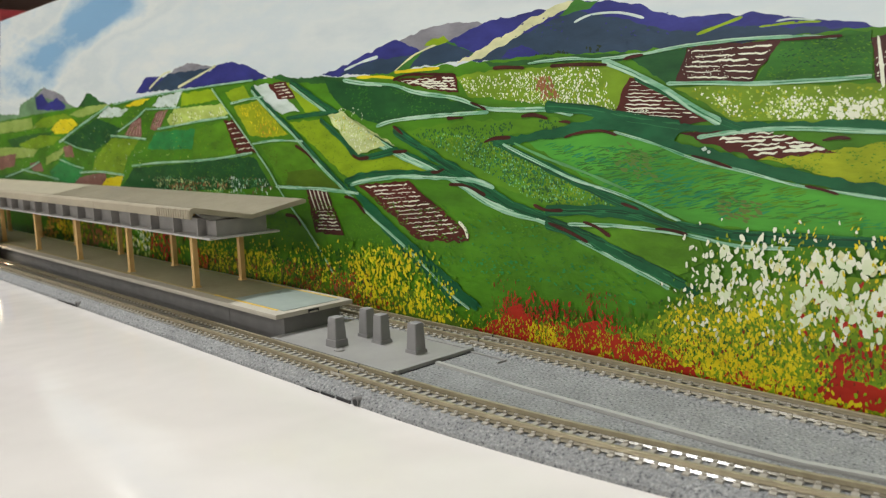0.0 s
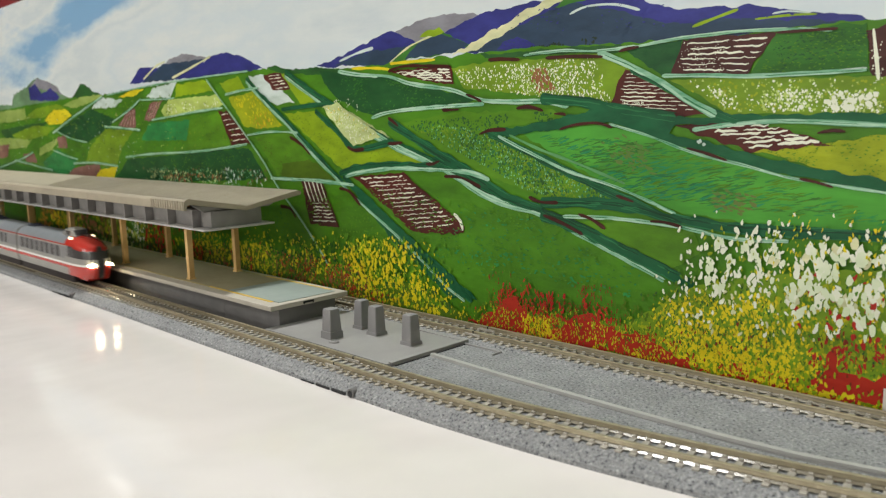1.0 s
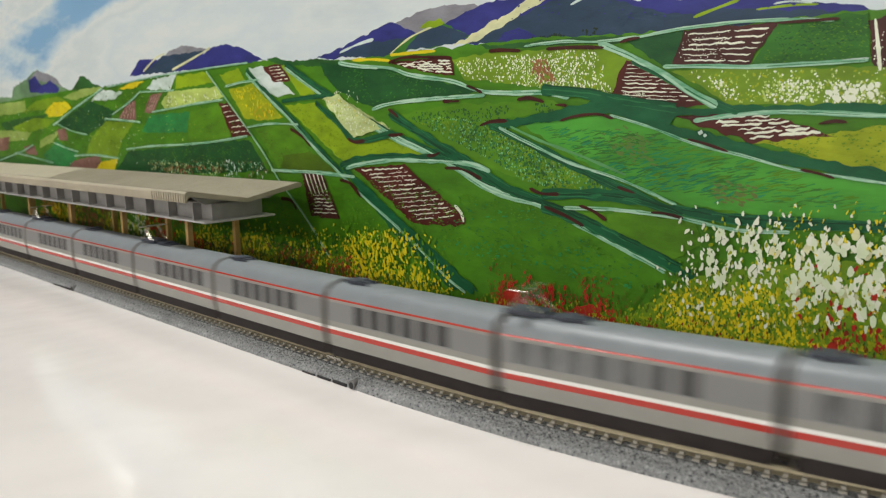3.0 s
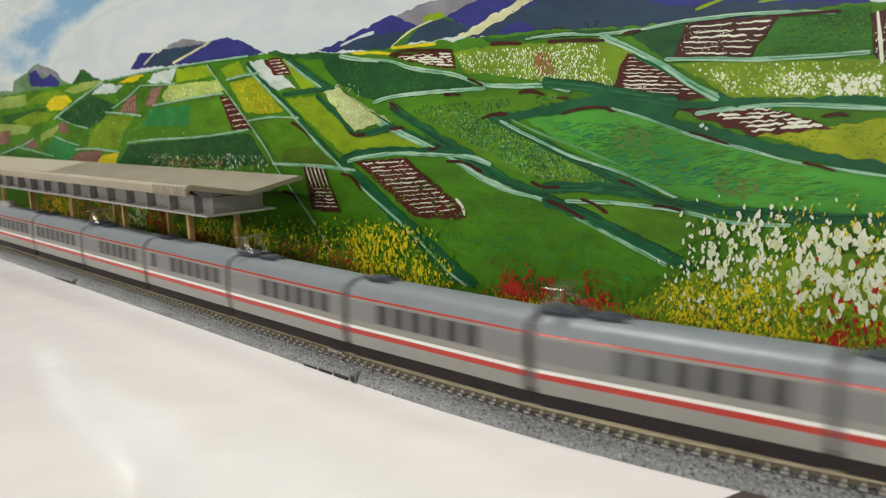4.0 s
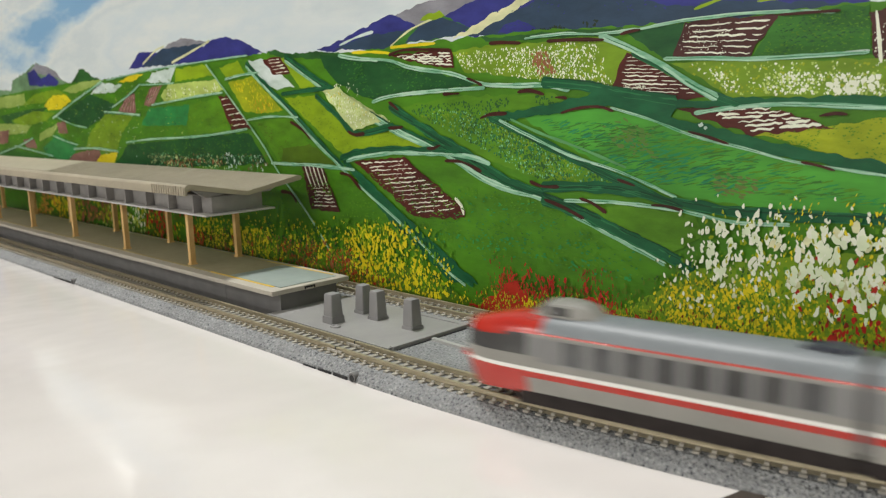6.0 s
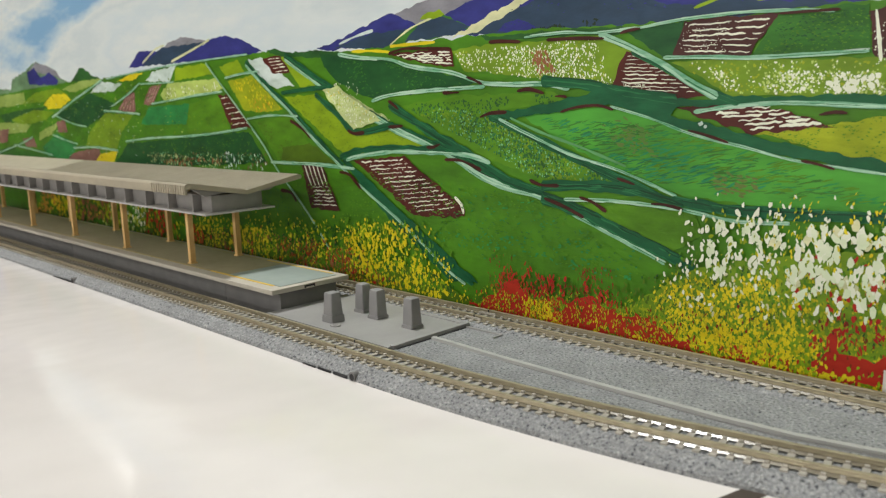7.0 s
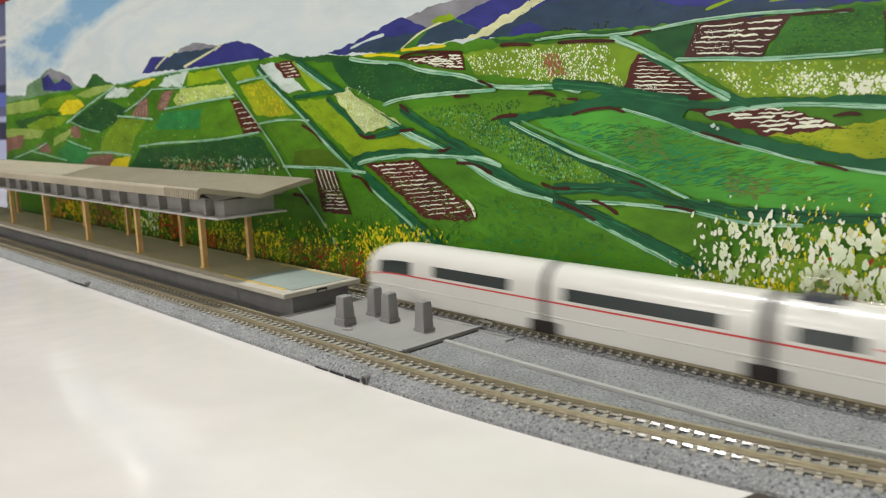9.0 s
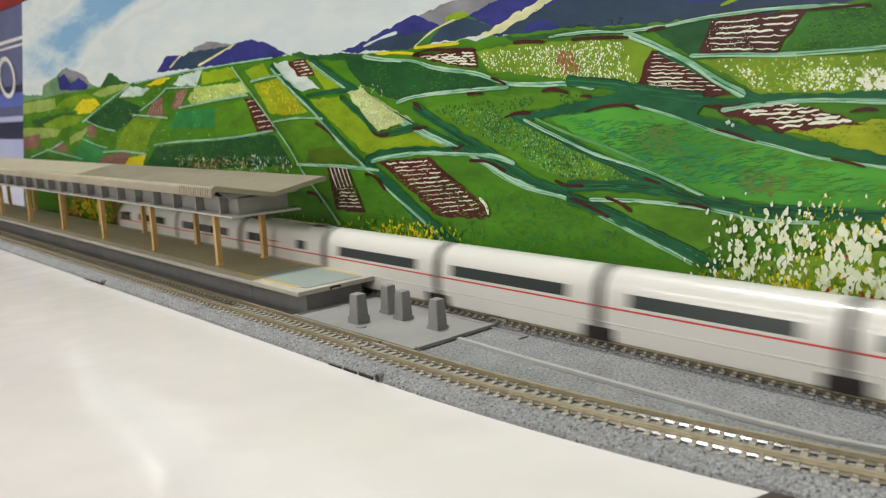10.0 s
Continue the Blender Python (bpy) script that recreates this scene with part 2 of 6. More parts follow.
# ---- the room and the table ----
def build_room():
    x0, x1, y0, y1, z0, z1 = -6500, 4500, -9000, 3200, -750, 2100
    tagged(boxed("floor", FLOOR, (x0, x1, y0, y1, z0 - 60, z0)), "brown-grey vinyl floor under the table", kind="structure")
    tagged(boxed("ceiling", CEILING, (x0, x1, y0, y1, z1, z1 + 60)), "pale plain ceiling above the table", kind="structure")
    tagged(boxed("wall_north", BROWNWALL, (x0, x1, y1, y1 + 80, z0, z1)), "dark brown wooden room wall", kind="structure")
    tagged(boxed("wall_south", ROOMWALL, (x0, x1, y0 - 80, y0, z0, z1)), "plain greyish room wall", kind="structure")
    tagged(boxed("wall_west", BROWNWALL, (x0 - 80, x0, y0 - 80, y1 + 80, z0, z1)), "dark brown wooden room wall", kind="structure")
    tagged(boxed("wall_east", ROOMWALL, (x1, x1 + 80, y0 - 80, y1 + 80, z0, z1)), "plain greyish room wall", kind="structure")
    # housings for all the lamps, the added south fills included
    for lx, ly, lz, sx, sy, watts in LAMPS:
        f = root("unseen_ceiling_light", "unseen white rectangular ceiling light with glowing diffuser, most added as fill", "ceiling light", "ceiling lights")
        hx, hy, x, y = sx * 500, sy * 500, lx * 1000, ly * 1000
        bm = bmesh.new()
        for d in ((x - hx - 20, x + hx + 20, y - hy - 20, y - hy, 2060, 2100), (x - hx - 20, x + hx + 20, y + hy, y + hy + 20, 2060, 2100),
                  (x - hx - 20, x - hx, y - hy, y + hy, 2060, 2100), (x + hx, x + hx + 20, y - hy, y + hy, 2060, 2100)):
            block(bm, *d)
        part("frame", bm, LAMPBODY, f)
        boxed("diffuser", DIFFUSER, (x - hx, x + hx, y - hy, y + hy, 2064, 2098), f)


def build_table():
    t = root("display_table", "long table covered with a glossy white sheet", "table")
    boxed("tabletop", TABLE, (-1600, 2100, -420, 420, -24, 0), t, 1.5, "glossy white sheet with faint ripples")
    for x in (-1500, 250, 2000):
        for y in (-360, 360):
            boxed("leg", LAMPBODY, (x - 20, x + 20, y - 20, y + 20, -750, -24), t, 2)
    s = boxed("tape_strip", SEAM, (-2.6, 2.6, -330, 5, 0.0, 0.25))
    s.matrix_world = pose(0.1335, 0.012, 0, 0, 0, -14)
    tagged(s, "dark brown tape strip stuck across the white sheet", "tape")


# ---- infill between the tracks ----
def build_infill():
    t = root("infill_plates", "grey plates and ballast infill between the two tracks", "track infill")
    bm = bmesh.new()

    def back(x):
        return beside(front, x, 12.6)[1] if x > 0 else 25.1

    ring = [(x, back(x)) for x in [-8] + list(range(0, 331, 15))]
    lo = [bm.verts.new((x, y, 0.2)) for x, y in ring]
    a = [bm.verts.new((x, y - 3.0, 3.7)) for x, y in ring]
    b = [bm.verts.new((x, 63.6 + 3.0, 3.7)) for x, y in ring]
    for i in range(len(ring) - 1):
        bm.faces.new((a[i], a[i + 1], b[i + 1], b[i]))
        bm.faces.new((lo[i], lo[i + 1], a[i + 1], a[i]))
    bm.faces.new((lo[0], a[0], b[0], bm.verts.new((-8, 66.6, 0.2))))
    part("ballast_bed", bm, BALLAST, t, "speckled blue-grey moulded ballast")
    # raised kerb between the two halves of the bed
    bm = bmesh.new()
    pts = [(-6, 43.6), (34, 41.4), (80, 40.3), (112, 40.0), (132, 41.0), (152, 44.8), (190, 53.0), (230, 57.0)]
    rings = []
    for i, (x, y) in enumerate(pts):
        rings.append([(x, y - 1.0, 3.4), (x, y - 0.9, 4.75), (x, y + 0.8, 4.85), (x, y + 1.1, 3.4)])
    loft(bm, rings)
    part("kerb", bm, KERB, t, "thin pale grey ridge")
    # ridge's soft shadow as a dark strip in front, widening to the east
    bm = bmesh.new()
    loft(bm, [[(x, y - 1.15 - w, 3.62), (x, y - 1.15 - w, 3.76), (x, y - 0.85, 3.76), (x, y - 0.85, 3.62)] for (x, y), w in zip(pts[1:], (0.1, 0.4, 0.8, 1.0, 1.0, 0.8, 0.6))])
    part("kerb_shadow_strip", bm, WALL_GREY, t, "dark narrow strip painted as the shadow along the ridge")
    bm = bmesh.new()
    block(bm, -88.8, -8.5, 22.6, 66.8, 0.2, 4.9, 0.25)
    part("service_pad", bm, PAD, t, "smooth light grey pad", smooth=True)
    bm = bmesh.new()
    for d in ((-9.6, -7.4, 24.5, 65.8, 3.6, 5.25), (-36, -9.6, 63.2, 64.6, 4.7, 5.25)):
        block(bm, *d, 0.15)
    part("pad_edge", bm, PAD, t, "raised pale grey edging", smooth=True)
    # dark strip painted as the shadow below the pad's step
    bm = bmesh.new()
    block(bm, -7.35, -6.6, 25.8, 64, 3.55, 3.95)
    part("pad_step_shadow", bm, DARK, t, "dark strip painted as shadow at the pad step")
    bm = bmesh.new()
    for d in ((-7, 12, 63.0, 63.7, 3.5, 4.4), (11.3, 12, 58.5, 63.0, 3.5, 4.4)):
        block(bm, *d, 0.1)
    part("edging_strip", bm, PAD, t, "thin grey moulded strip")
    # joiner openings in the ballast side
    for x, w in ((0.0, 30), (-250.0, 30)):
        bm = bmesh.new()
        seg = 14
        for r0, y in ((2.0, -0.5),):
            outer = [(x - 1 + 1.75 * math.cos(k * 2 * math.pi / seg), -0.4, 1.55 + 1.6 * math.sin(k * 2 * math.pi / seg)) for k in range(seg)]
            inner = [(p[0], 2.5, p[2]) for p in outer]
            loft(bm, [outer, inner])
        part("joiner_sleeve", bm, WALL_GREY, t, "dark grey rounded joiner end")
        bm = bmesh.new()
        outer = [(x - 1 + 1.2 * math.cos(k * 2 * math.pi / seg), -0.46, 1.35 + 1.2 * math.sin(k * 2 * math.pi / seg)) for k in range(seg)]
        loft(bm, [outer, [(p[0], 2.0, p[2]) for p in outer]])
        part("joiner_hole", bm, DARK, t, "black joiner hole")
        bm = bmesh.new()
        for k in range(3):
            block(bm, x - w + k * 9.2, x - w + k * 9.2 + 7.6, -0.35, 1.5, 0.05, 0.55 + 0.28 * k)
        part("joint_gap", bm, DARK, t, "dark gap under the ballast edge")


# ---- the station ----
END = -86.4


def build_platform():
    p = root("station_platform", "grey model island platform with yellow lines", "station platform")
    edges = [END, -136.6, -331, -579, -827, -1075]
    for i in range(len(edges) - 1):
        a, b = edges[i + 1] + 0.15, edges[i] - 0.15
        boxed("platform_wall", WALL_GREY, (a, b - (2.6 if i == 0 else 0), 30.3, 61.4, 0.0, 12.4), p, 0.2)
    sl = [END, -331, -579, -827, -1075]
    for i in range(len(sl) - 1):
        boxed("platform_slab", RIM, (sl[i + 1] + 0.08, sl[i] - 0.08, 24.5, 67.0, 12.4, 14.6), p, 0.45, "pale stone-grey slab with rounded rim")
    boxed("paving", PAVING, (-1070, -134.2, 31.4, 62.6, 14.5, 14.85), p, 0.1, "olive-brown paving")
    boxed("end_panel", END_PANEL, (-134.0, END - 4.0, 31.4, 62.6, 14.5, 14.85), p, 0.1, "grey-green smooth end panel")
    for y in (30.6, 63.4):
        boxed("safety_line", YELLOW_LINE, (-150, END - 8.0, y - 0.62, y + 0.62, 14.5, 14.82), p, 0, "bright yellow warning line")
        boxed("safety_line", TAN_LINE, (-1070, -150.1, y - 0.62, y + 0.62, 14.5, 14.82), p, 0, "dull tan warning line")
    bm = bmesh.new()
    block(bm, END - 2, END + 0.12, 41.6, 47.4, 12.75, 14.1)
    part("end_slot", bm, DARK, p, "small dark slot in the end")
    bm = bmesh.new()
    block(bm, END - 0.4, END + 0.25, 42.4, 46.6, 12.5, 13.2)
    part("slot_lip", bm, RIM, p)
    return p


def build_canopy():
    c = root("platform_canopy", "beige model platform canopy with butterfly roof on tan posts", "platform canopy")
    # folded roof sheets: lips high at both sides, a valley in the middle
    joints = [-135.0, -246.5, -495, -743, -991]
    prof = [(12.6, 54.9), (12.6, 58.6), (13.4, 59.6), (14.8, 60.0), (30, 57.1), (45.3, 54.3), (60, 56.9), (75.6, 59.6), (77.2, 59.2), (77.8, 58.2),
            (77.0, 57.2), (60, 54.6), (45.3, 52.2), (30, 54.8), (15.4, 57.4), (14.2, 57.0), (13.8, 54.9)]
    for a, b in zip(joints, joints[1:]):
        bm = bmesh.new()
        loft(bm, [[(x, y, z) for y, z in prof] for x in (a - 0.12, b + 0.12)])
        part("roof_sheet", bm, ROOF, c, "beige folded roof sheet", smooth=True)
    # fluted strip on the fascia and seams on the roof
    for k in range(14):
        x = -169.0 + k * 2.45
        boxed("flute", ROOF, (x, x + 1.3, 12.25, 12.75, 55.0, 59.2), c, 0.1)
    bm = bmesh.new()
    for k in range(110):
        x = -137.5 - k * 2.5
        for y0, z0, y1, z1 in ((15.2, 60.02, 45.0, 54.42), (45.6, 54.42, 75.2, 59.62)):
            vs = [bm.verts.new(q) for q in ((x, y0, z0), (x + 1.2, y0, z0), (x + 1.2, y1, z1), (x, y1, z1))]
            up = [bm.verts.new((v.co.x, v.co.y, v.co.z + 0.10)) for v in vs]
            bm.faces.new(up)
            for i in range(4):
                bm.faces.new((vs[i], vs[(i + 1) % 4], up[(i + 1) % 4], up[i]))
    tagged(part("roof_ribs", bm, ROOF, c, "fine raised ribs across the roof"), kind="stuff")
    boxed("ceiling_panel", SOFFIT, (-990, -138, 23.5, 62.5, 43.6, 44.6), c, 0.25, "light grey ceiling panel")
    boxed("roof_beam", BRACKET, (-985, -141, 29.0, 57.0, 44.6, 52.6), c, 0.2, "dark grey beam box")
    # filler panel added to stand for the lit grey underside at the roof end
    bm = bmesh.new()
    under = [(20, 56.3), (30, 54.6), (45.3, 52.05), (60, 54.4), (69, 55.8)]
    loft(bm, [[(x, y, z) for y, z in under] + [(x, 62, 52.5), (x, 26, 52.5)] for x in (-143.0, -141.6)])
    part("roof_end_filler", bm, BRACKET, c, "grey filler panel standing for the lit roof underside")
    for k in range(33):
        x = -152 - k * 25.6
        for y0, y1, za, zb in ((24.5, 29.2, 53.2, 52.4), (56.8, 61.5, 52.4, 53.0)):
            bm = bmesh.new()
            vs = [bm.verts.new(q) for q in ((x, y0, 44.5), (x + 1.1, y0, 44.5), (x + 1.1, y1, 44.5), (x, y1, 44.5))]
            up = [bm.verts.new(q) for q in ((x, y0, za), (x + 1.1, y0, za), (x + 1.1, y1, zb), (x, y1, zb))]
            bm.faces.new(up)
            for i in range(4):
                bm.faces.new((vs[i], vs[(i + 1) % 4], up[(i + 1) % 4], up[i]))
            part("bracket", bm, BRACKET, c)
    for k in range(11):
        x = -175.5 - k * 79.2
        for y in (34.2, 61.4):
            bm = bmesh.new()
            h = 1.75
            loft(bm, [[(x - h, y - h, z), (x + h, y - h, z), (x + h, y + h, z), (x - h, y + h, z)] for z, h in ((14.8, 1.9), (15.5, 1.8), (15.7, 1.38), (53.5, 1.38))])
            part("post", bm, POST, c, "tan square post")
    return c


def build_cabinets():
    spots = [(-54.5, 33.0, 7.0, 12.4), (-57.0, 51.4, 6.6, 12.4), (-44.0, 48.4, 6.7, 12.2), (-21.7, 47.4, 6.7, 12.2)]
    for i, (x, y, w, h) in enumerate(spots):
        bm = bmesh.new()
        h0 = w / 2
        tall = 3.0 if i == 0 else 1.3
        sizes = ((4.85, h0), (4.85 + tall, h0 - 0.18), (4.95 + tall, h0 - 0.50), (4.9 + h - 0.8, h0 - 0.95), (4.9 + h - 0.2, h0 - 1.15), (4.9 + h, h0 - 1.6))
        rings = []
        for z, a in sizes:
            c = min(0.35, a * 0.2)
            rings.append([(x + u, y + v, z) for u, v in ((-a + c, -a), (a - c, -a), (a, -a + c), (a, a - c), (a - c, a), (-a + c, a), (-a, a - c), (-a, -a + c))])
        loft(bm, rings)
        ob = part("relay_cabinet", bm, GREY, None, smooth=True)
        tagged(ob, "stubby tapered grey cabinet on a plinth" if i == 0 else "tapered grey plastic cabinet with a flared foot", "relay cabinet", "cabinets on the pad")
    bm = bmesh.new()
    seg = 12
    loft(bm, [[(-47.6 + r * math.cos(k * 6.2832 / seg), 28.6 + r * 0.8 * math.sin(k * 6.2832 / seg), z) for k in range(seg)] for z, r in ((4.85, 2.6), (5.5, 2.4), (5.6, 1.4), (5.2, 1.2))])
    tagged(part("ring_moulding", bm, PAD, None, smooth=True), "small round grey ring lying on the pad", "ring")


def build_display_box():
    """The tall banded box at the far end of the table."""
    slate = material("box_slate", (0.10, 0.115, 0.22), 0.4, 0, (0.12, 0.135, 0.25), (30, 0.2))
    navy = material("box_navy", (0.025, 0.03, 0.07), 0.4, 0, (0.035, 0.04, 0.09), (30, 0.2))
    blue = material("box_blue", (0.10, 0.14, 0.46), 0.4, 0, (0.12, 0.16, 0.50), (30, 0.2))
    pale = material("box_lavender", (0.42, 0.46, 0.68), 0.4, 0, (0.46, 0.50, 0.72), (30, 0.2))
    white = material("box_white", (0.75, 0.74, 0.72), 0.4)
    red = material("box_red", (0.22, 0.02, 0.025), 0.4, 0, (0.26, 0.03, 0.03), (30, 0.2))
    o = root("display_box", "tall blue banded display box with a red top", "display box")
    x0, x1 = -1560, -1162
    boxed("carton", slate, (x0, x1, 252, 400, 0, 285), o, 1.0, "slate blue carton")
    boxed("top_band", red, (x0, x1, 249, 402, 279, 297), o, 1.0, "dark red top")
    for mat, z0, z1, label in ((navy, 146, 157, "navy band"), (blue, 123, 145, "blue band"), (pale, 98, 107, "pale band"), (navy, 70, 97, "navy band"), (pale, 1, 68, "lavender panel"), (white, 226, 231, "white line"), (white, 217, 220, "white line")):
        boxed("band", mat, (x0, x1, 250.5, 252, z0, z1), o, 0, label)
    bm = bmesh.new()
    seg = 40
    for k in range(seg):
        q, r = k * 2 * math.pi / seg, (k + 1) * 2 * math.pi / seg
        vs = [bm.verts.new((-1300 + rr * math.cos(a), 250, 172 + rr * 0.75 * math.sin(a))) for a, rr in ((q, 36), (q, 46), (r, 46), (r, 36))]
        bm.faces.new(vs)
    bmesh.ops.remove_doubles(bm, verts=bm.verts, dist=0.01)
    part("ring_mark", bm, white, o, "white ring")


def build_white_strip():
    # upright strip added for a pale edge at the board's foot
    ob = boxed("white_edge_strip", RIM_WHITE, (138.0, 139.2, 90.2, 90.6, 0.0, 10.5))
    tagged(ob, "narrow white strip standing at the foot of the painted board", "card")


# ---- the painted board ----
def paint(name, a, b, scale=(60, 160), sharp=0.22, rough=0.42):
    """Brushed poster paint: two tones streaked along the stroke, with ridges."""
    m = bpy.data.materials.new("paint_" + name)
    m.use_nodes = True
    nt = m.node_tree
    p = nt.nodes["Principled BSDF"]
    p.inputs["Roughness"].default_value = rough
    p.inputs["Specular IOR Level"].default_value = 0.25
    co = nt.nodes.new("ShaderNodeTexCoord")
    mp = nt.nodes.new("ShaderNodeMapping")
    mp.inputs["Scale"].default_value = (scale[0], scale[0], scale[1])
    mp.inputs["Rotation"].default_value = (0, radians(-14), 0)
    nt.links.new(co.outputs["Object"], mp.inputs["Vector"])
    n = nt.nodes.new("ShaderNodeTexNoise")
    n.inputs["Scale"].default_value, n.inputs["Detail"].default_value, n.inputs["Roughness"].default_value = 1.0, 6, 0.65
    nt.links.new(mp.outputs[0], n.inputs["Vector"])
    n2 = nt.nodes.new("ShaderNodeTexNoise")
    n2.inputs["Scale"].default_value, n2.inputs["Detail"].default_value = 22, 3
    nt.links.new(co.outputs["Object"], n2.inputs["Vector"])
    add = nt.nodes.new("ShaderNodeMath")
    add.operation = "MULTIPLY_ADD"
    add.inputs[1].default_value = 0.55
    nt.links.new(n.outputs["Fac"], add.inputs[0])
    half = nt.nodes.new("ShaderNodeMath")
    half.operation = "MULTIPLY"
    half.inputs[1].default_value = 0.45
    nt.links.new(n2.outputs["Fac"], half.inputs[0])
    nt.links.new(half.outputs[0], add.inputs[2])
    r = nt.nodes.new("ShaderNodeMapRange")
    r.inputs["From Min"].default_value, r.inputs["From Max"].default_value = 0.5 - sharp * 0.6, 0.5 + sharp * 0.6
    nt.links.new(add.outputs[0], r.inputs["Value"])
    mix = nt.nodes.new("ShaderNodeMix")
    mix.data_type = "RGBA"
    mix.inputs[6].default_value, mix.inputs[7].default_value = (*a, 1), (*b, 1)
    nt.links.new(r.outputs[0], mix.inputs[0])
    nt.links.new(mix.outputs[2], p.inputs["Base Color"])
    u = nt.nodes.new("ShaderNodeBump")
    u.inputs["Distance"].default_value, u.inputs["Strength"].default_value = 0.0004, 0.5
    nt.links.new(n.outputs["Fac"], u.inputs["Height"])
    nt.links.new(u.outputs["Normal"], p.inputs["Normal"])
    return m


def sky_paint():
    """Pale sky with blue openings between brushed clouds."""
    m = bpy.data.materials.new("paint_sky")
    m.use_nodes = True
    nt = m.node_tree
    p = nt.nodes["Principled BSDF"]
    p.inputs["Roughness"].default_value = 0.45
    co = nt.nodes.new("ShaderNodeTexCoord")
    mp = nt.nodes.new("ShaderNodeMapping")
    mp.inputs["Scale"].default_value = (6.5, 6.5, 24)
    mp.inputs["Rotation"].default_value = (0, radians(-12), 0)
    mp.inputs["Location"].default_value = (0.35, 0, 0.2)
    nt.links.new(co.outputs["Object"], mp.inputs["Vector"])
    n = nt.nodes.new("ShaderNodeTexNoise")
    n.inputs["Scale"].default_value, n.inputs["Detail"].default_value, n.inputs["Roughness"].default_value = 0.95, 7, 0.6
    nt.links.new(mp.outputs[0], n.inputs["Vector"])
    sep = nt.nodes.new("ShaderNodeSeparateXYZ")
    nt.links.new(co.outputs["Object"], sep.inputs[0])
    west = nt.nodes.new("ShaderNodeMapRange")
    west.inputs["From Min"].default_value, west.inputs["From Max"].default_value = -0.22, -0.52
    west.inputs["To Min"].default_value, west.inputs["To Max"].default_value = -0.10, 0.07
    nt.links.new(sep.outputs["X"], west.inputs["Value"])
    high = nt.nodes.new("ShaderNodeMapRange")
    high.inputs["From Min"].default_value, high.inputs["From Max"].default_value = 0.12, 0.20
    high.inputs["To Min"].default_value, high.inputs["To Max"].default_value = -0.12, 0.03
    nt.links.new(sep.outputs["Z"], high.inputs["Value"])
    a = nt.nodes.new("ShaderNodeMath")
    nt.links.new(n.outputs["Fac"], a.inputs[0])
    nt.links.new(west.outputs[0], a.inputs[1])
    b = nt.nodes.new("ShaderNodeMath")
    nt.links.new(a.outputs[0], b.inputs[0])
    nt.links.new(high.outputs[0], b.inputs[1])
    turned = nt.nodes.new("ShaderNodeMapping")
    turned.vector_type = "TEXTURE"
    turned.inputs["Location"].default_value = (-0.455, 0, 0.182)
    turned.inputs["Rotation"].default_value = (0, radians(-9), 0)
    turned.inputs["Scale"].default_value = (0.10, 1.0, 0.016)
    nt.links.new(co.outputs["Object"], turned.inputs["Vector"])
    flatten = nt.nodes.new("ShaderNodeVectorMath")
    flatten.operation = "MULTIPLY"
    flatten.inputs[1].default_value = (1, 0, 1)
    nt.links.new(turned.outputs[0], flatten.inputs[0])
    reach = nt.nodes.new("ShaderNodeVectorMath")
    reach.operation = "LENGTH"
    nt.links.new(flatten.outputs[0], reach.inputs[0])
    opening = nt.nodes.new("ShaderNodeMapRange")
    opening.interpolation_type = "SMOOTHSTEP"
    opening.inputs["From Min"].default_value, opening.inputs["From Max"].default_value = 0.3, 1.9
    opening.inputs["To Min"].default_value, opening.inputs["To Max"].default_value = 0.085, -0.06
    nt.links.new(reach.outputs["Value"], opening.inputs["Value"])
    patch = nt.nodes.new("ShaderNodeMath")
    nt.links.new(b.outputs[0], patch.inputs[0])
    nt.links.new(opening.outputs[0], patch.inputs[1])
    b = patch
    ramp = nt.nodes.new("ShaderNodeValToRGB")
    e = ramp.color_ramp.elements
    e[0].position, e[0].color = 0.14, (0.70, 0.755, 0.76, 1)
    e[1].position, e[1].color = 0.66, (0.22, 0.42, 0.65, 1)
    for pos, col in ((0.23, (0.61, 0.70, 0.745, 1)), (0.32, (0.68, 0.745, 0.76, 1)), (0.40, (0.60, 0.68, 0.715, 1)), (0.48, (0.70, 0.755, 0.76, 1)), (0.57, (0.47, 0.61, 0.72, 1))):
        k = e.new(pos)
        k.color = col
    nt.links.new(b.outputs[0], ramp.inputs[0])
    nt.links.new(ramp.outputs[0], p.inputs["Base Color"])
    return m


LEAF = paint("leaf", (0.046, 0.150, 0.006), (0.082, 0.272, 0.010), (40, 120))
LEAF2 = paint("leaf_bright", (0.061, 0.168, 0.006), (0.111, 0.304, 0.011))
GREEN = paint("green", (0.031, 0.125, 0.015), (0.056, 0.225, 0.028))
GREEN2 = paint("field_green", (0.018, 0.100, 0.009), (0.046, 0.215, 0.020), (40, 200))
BRIGHT = paint("meadow_green", (0.050, 0.224, 0.024), (0.089, 0.404, 0.043), (25, 130))
EMERALD = paint("emerald", (0.018, 0.162, 0.039), (0.032, 0.293, 0.071))
FOREST = paint("forest", (0.006, 0.060, 0.016), (0.019, 0.115, 0.026))
DARKGREEN = paint("dark_green", (0.016, 0.075, 0.015), (0.029, 0.136, 0.027))
HEDGE = paint("hedge", (0.004, 0.068, 0.025), (0.012, 0.128, 0.047))
BLACKGREEN = paint("treetop", (0.013, 0.026, 0.012), (0.023, 0.046, 0.021))
LIME = paint("lime", (0.18, 0.29, 0.006), (0.31, 0.48, 0.011))
LIME2 = paint("olive_lime", (0.23, 0.30, 0.006), (0.38, 0.45, 0.012), (90, 260))
YELLOWGREEN = paint("yellow_green", (0.115, 0.204, 0.008), (0.207, 0.368, 0.014))
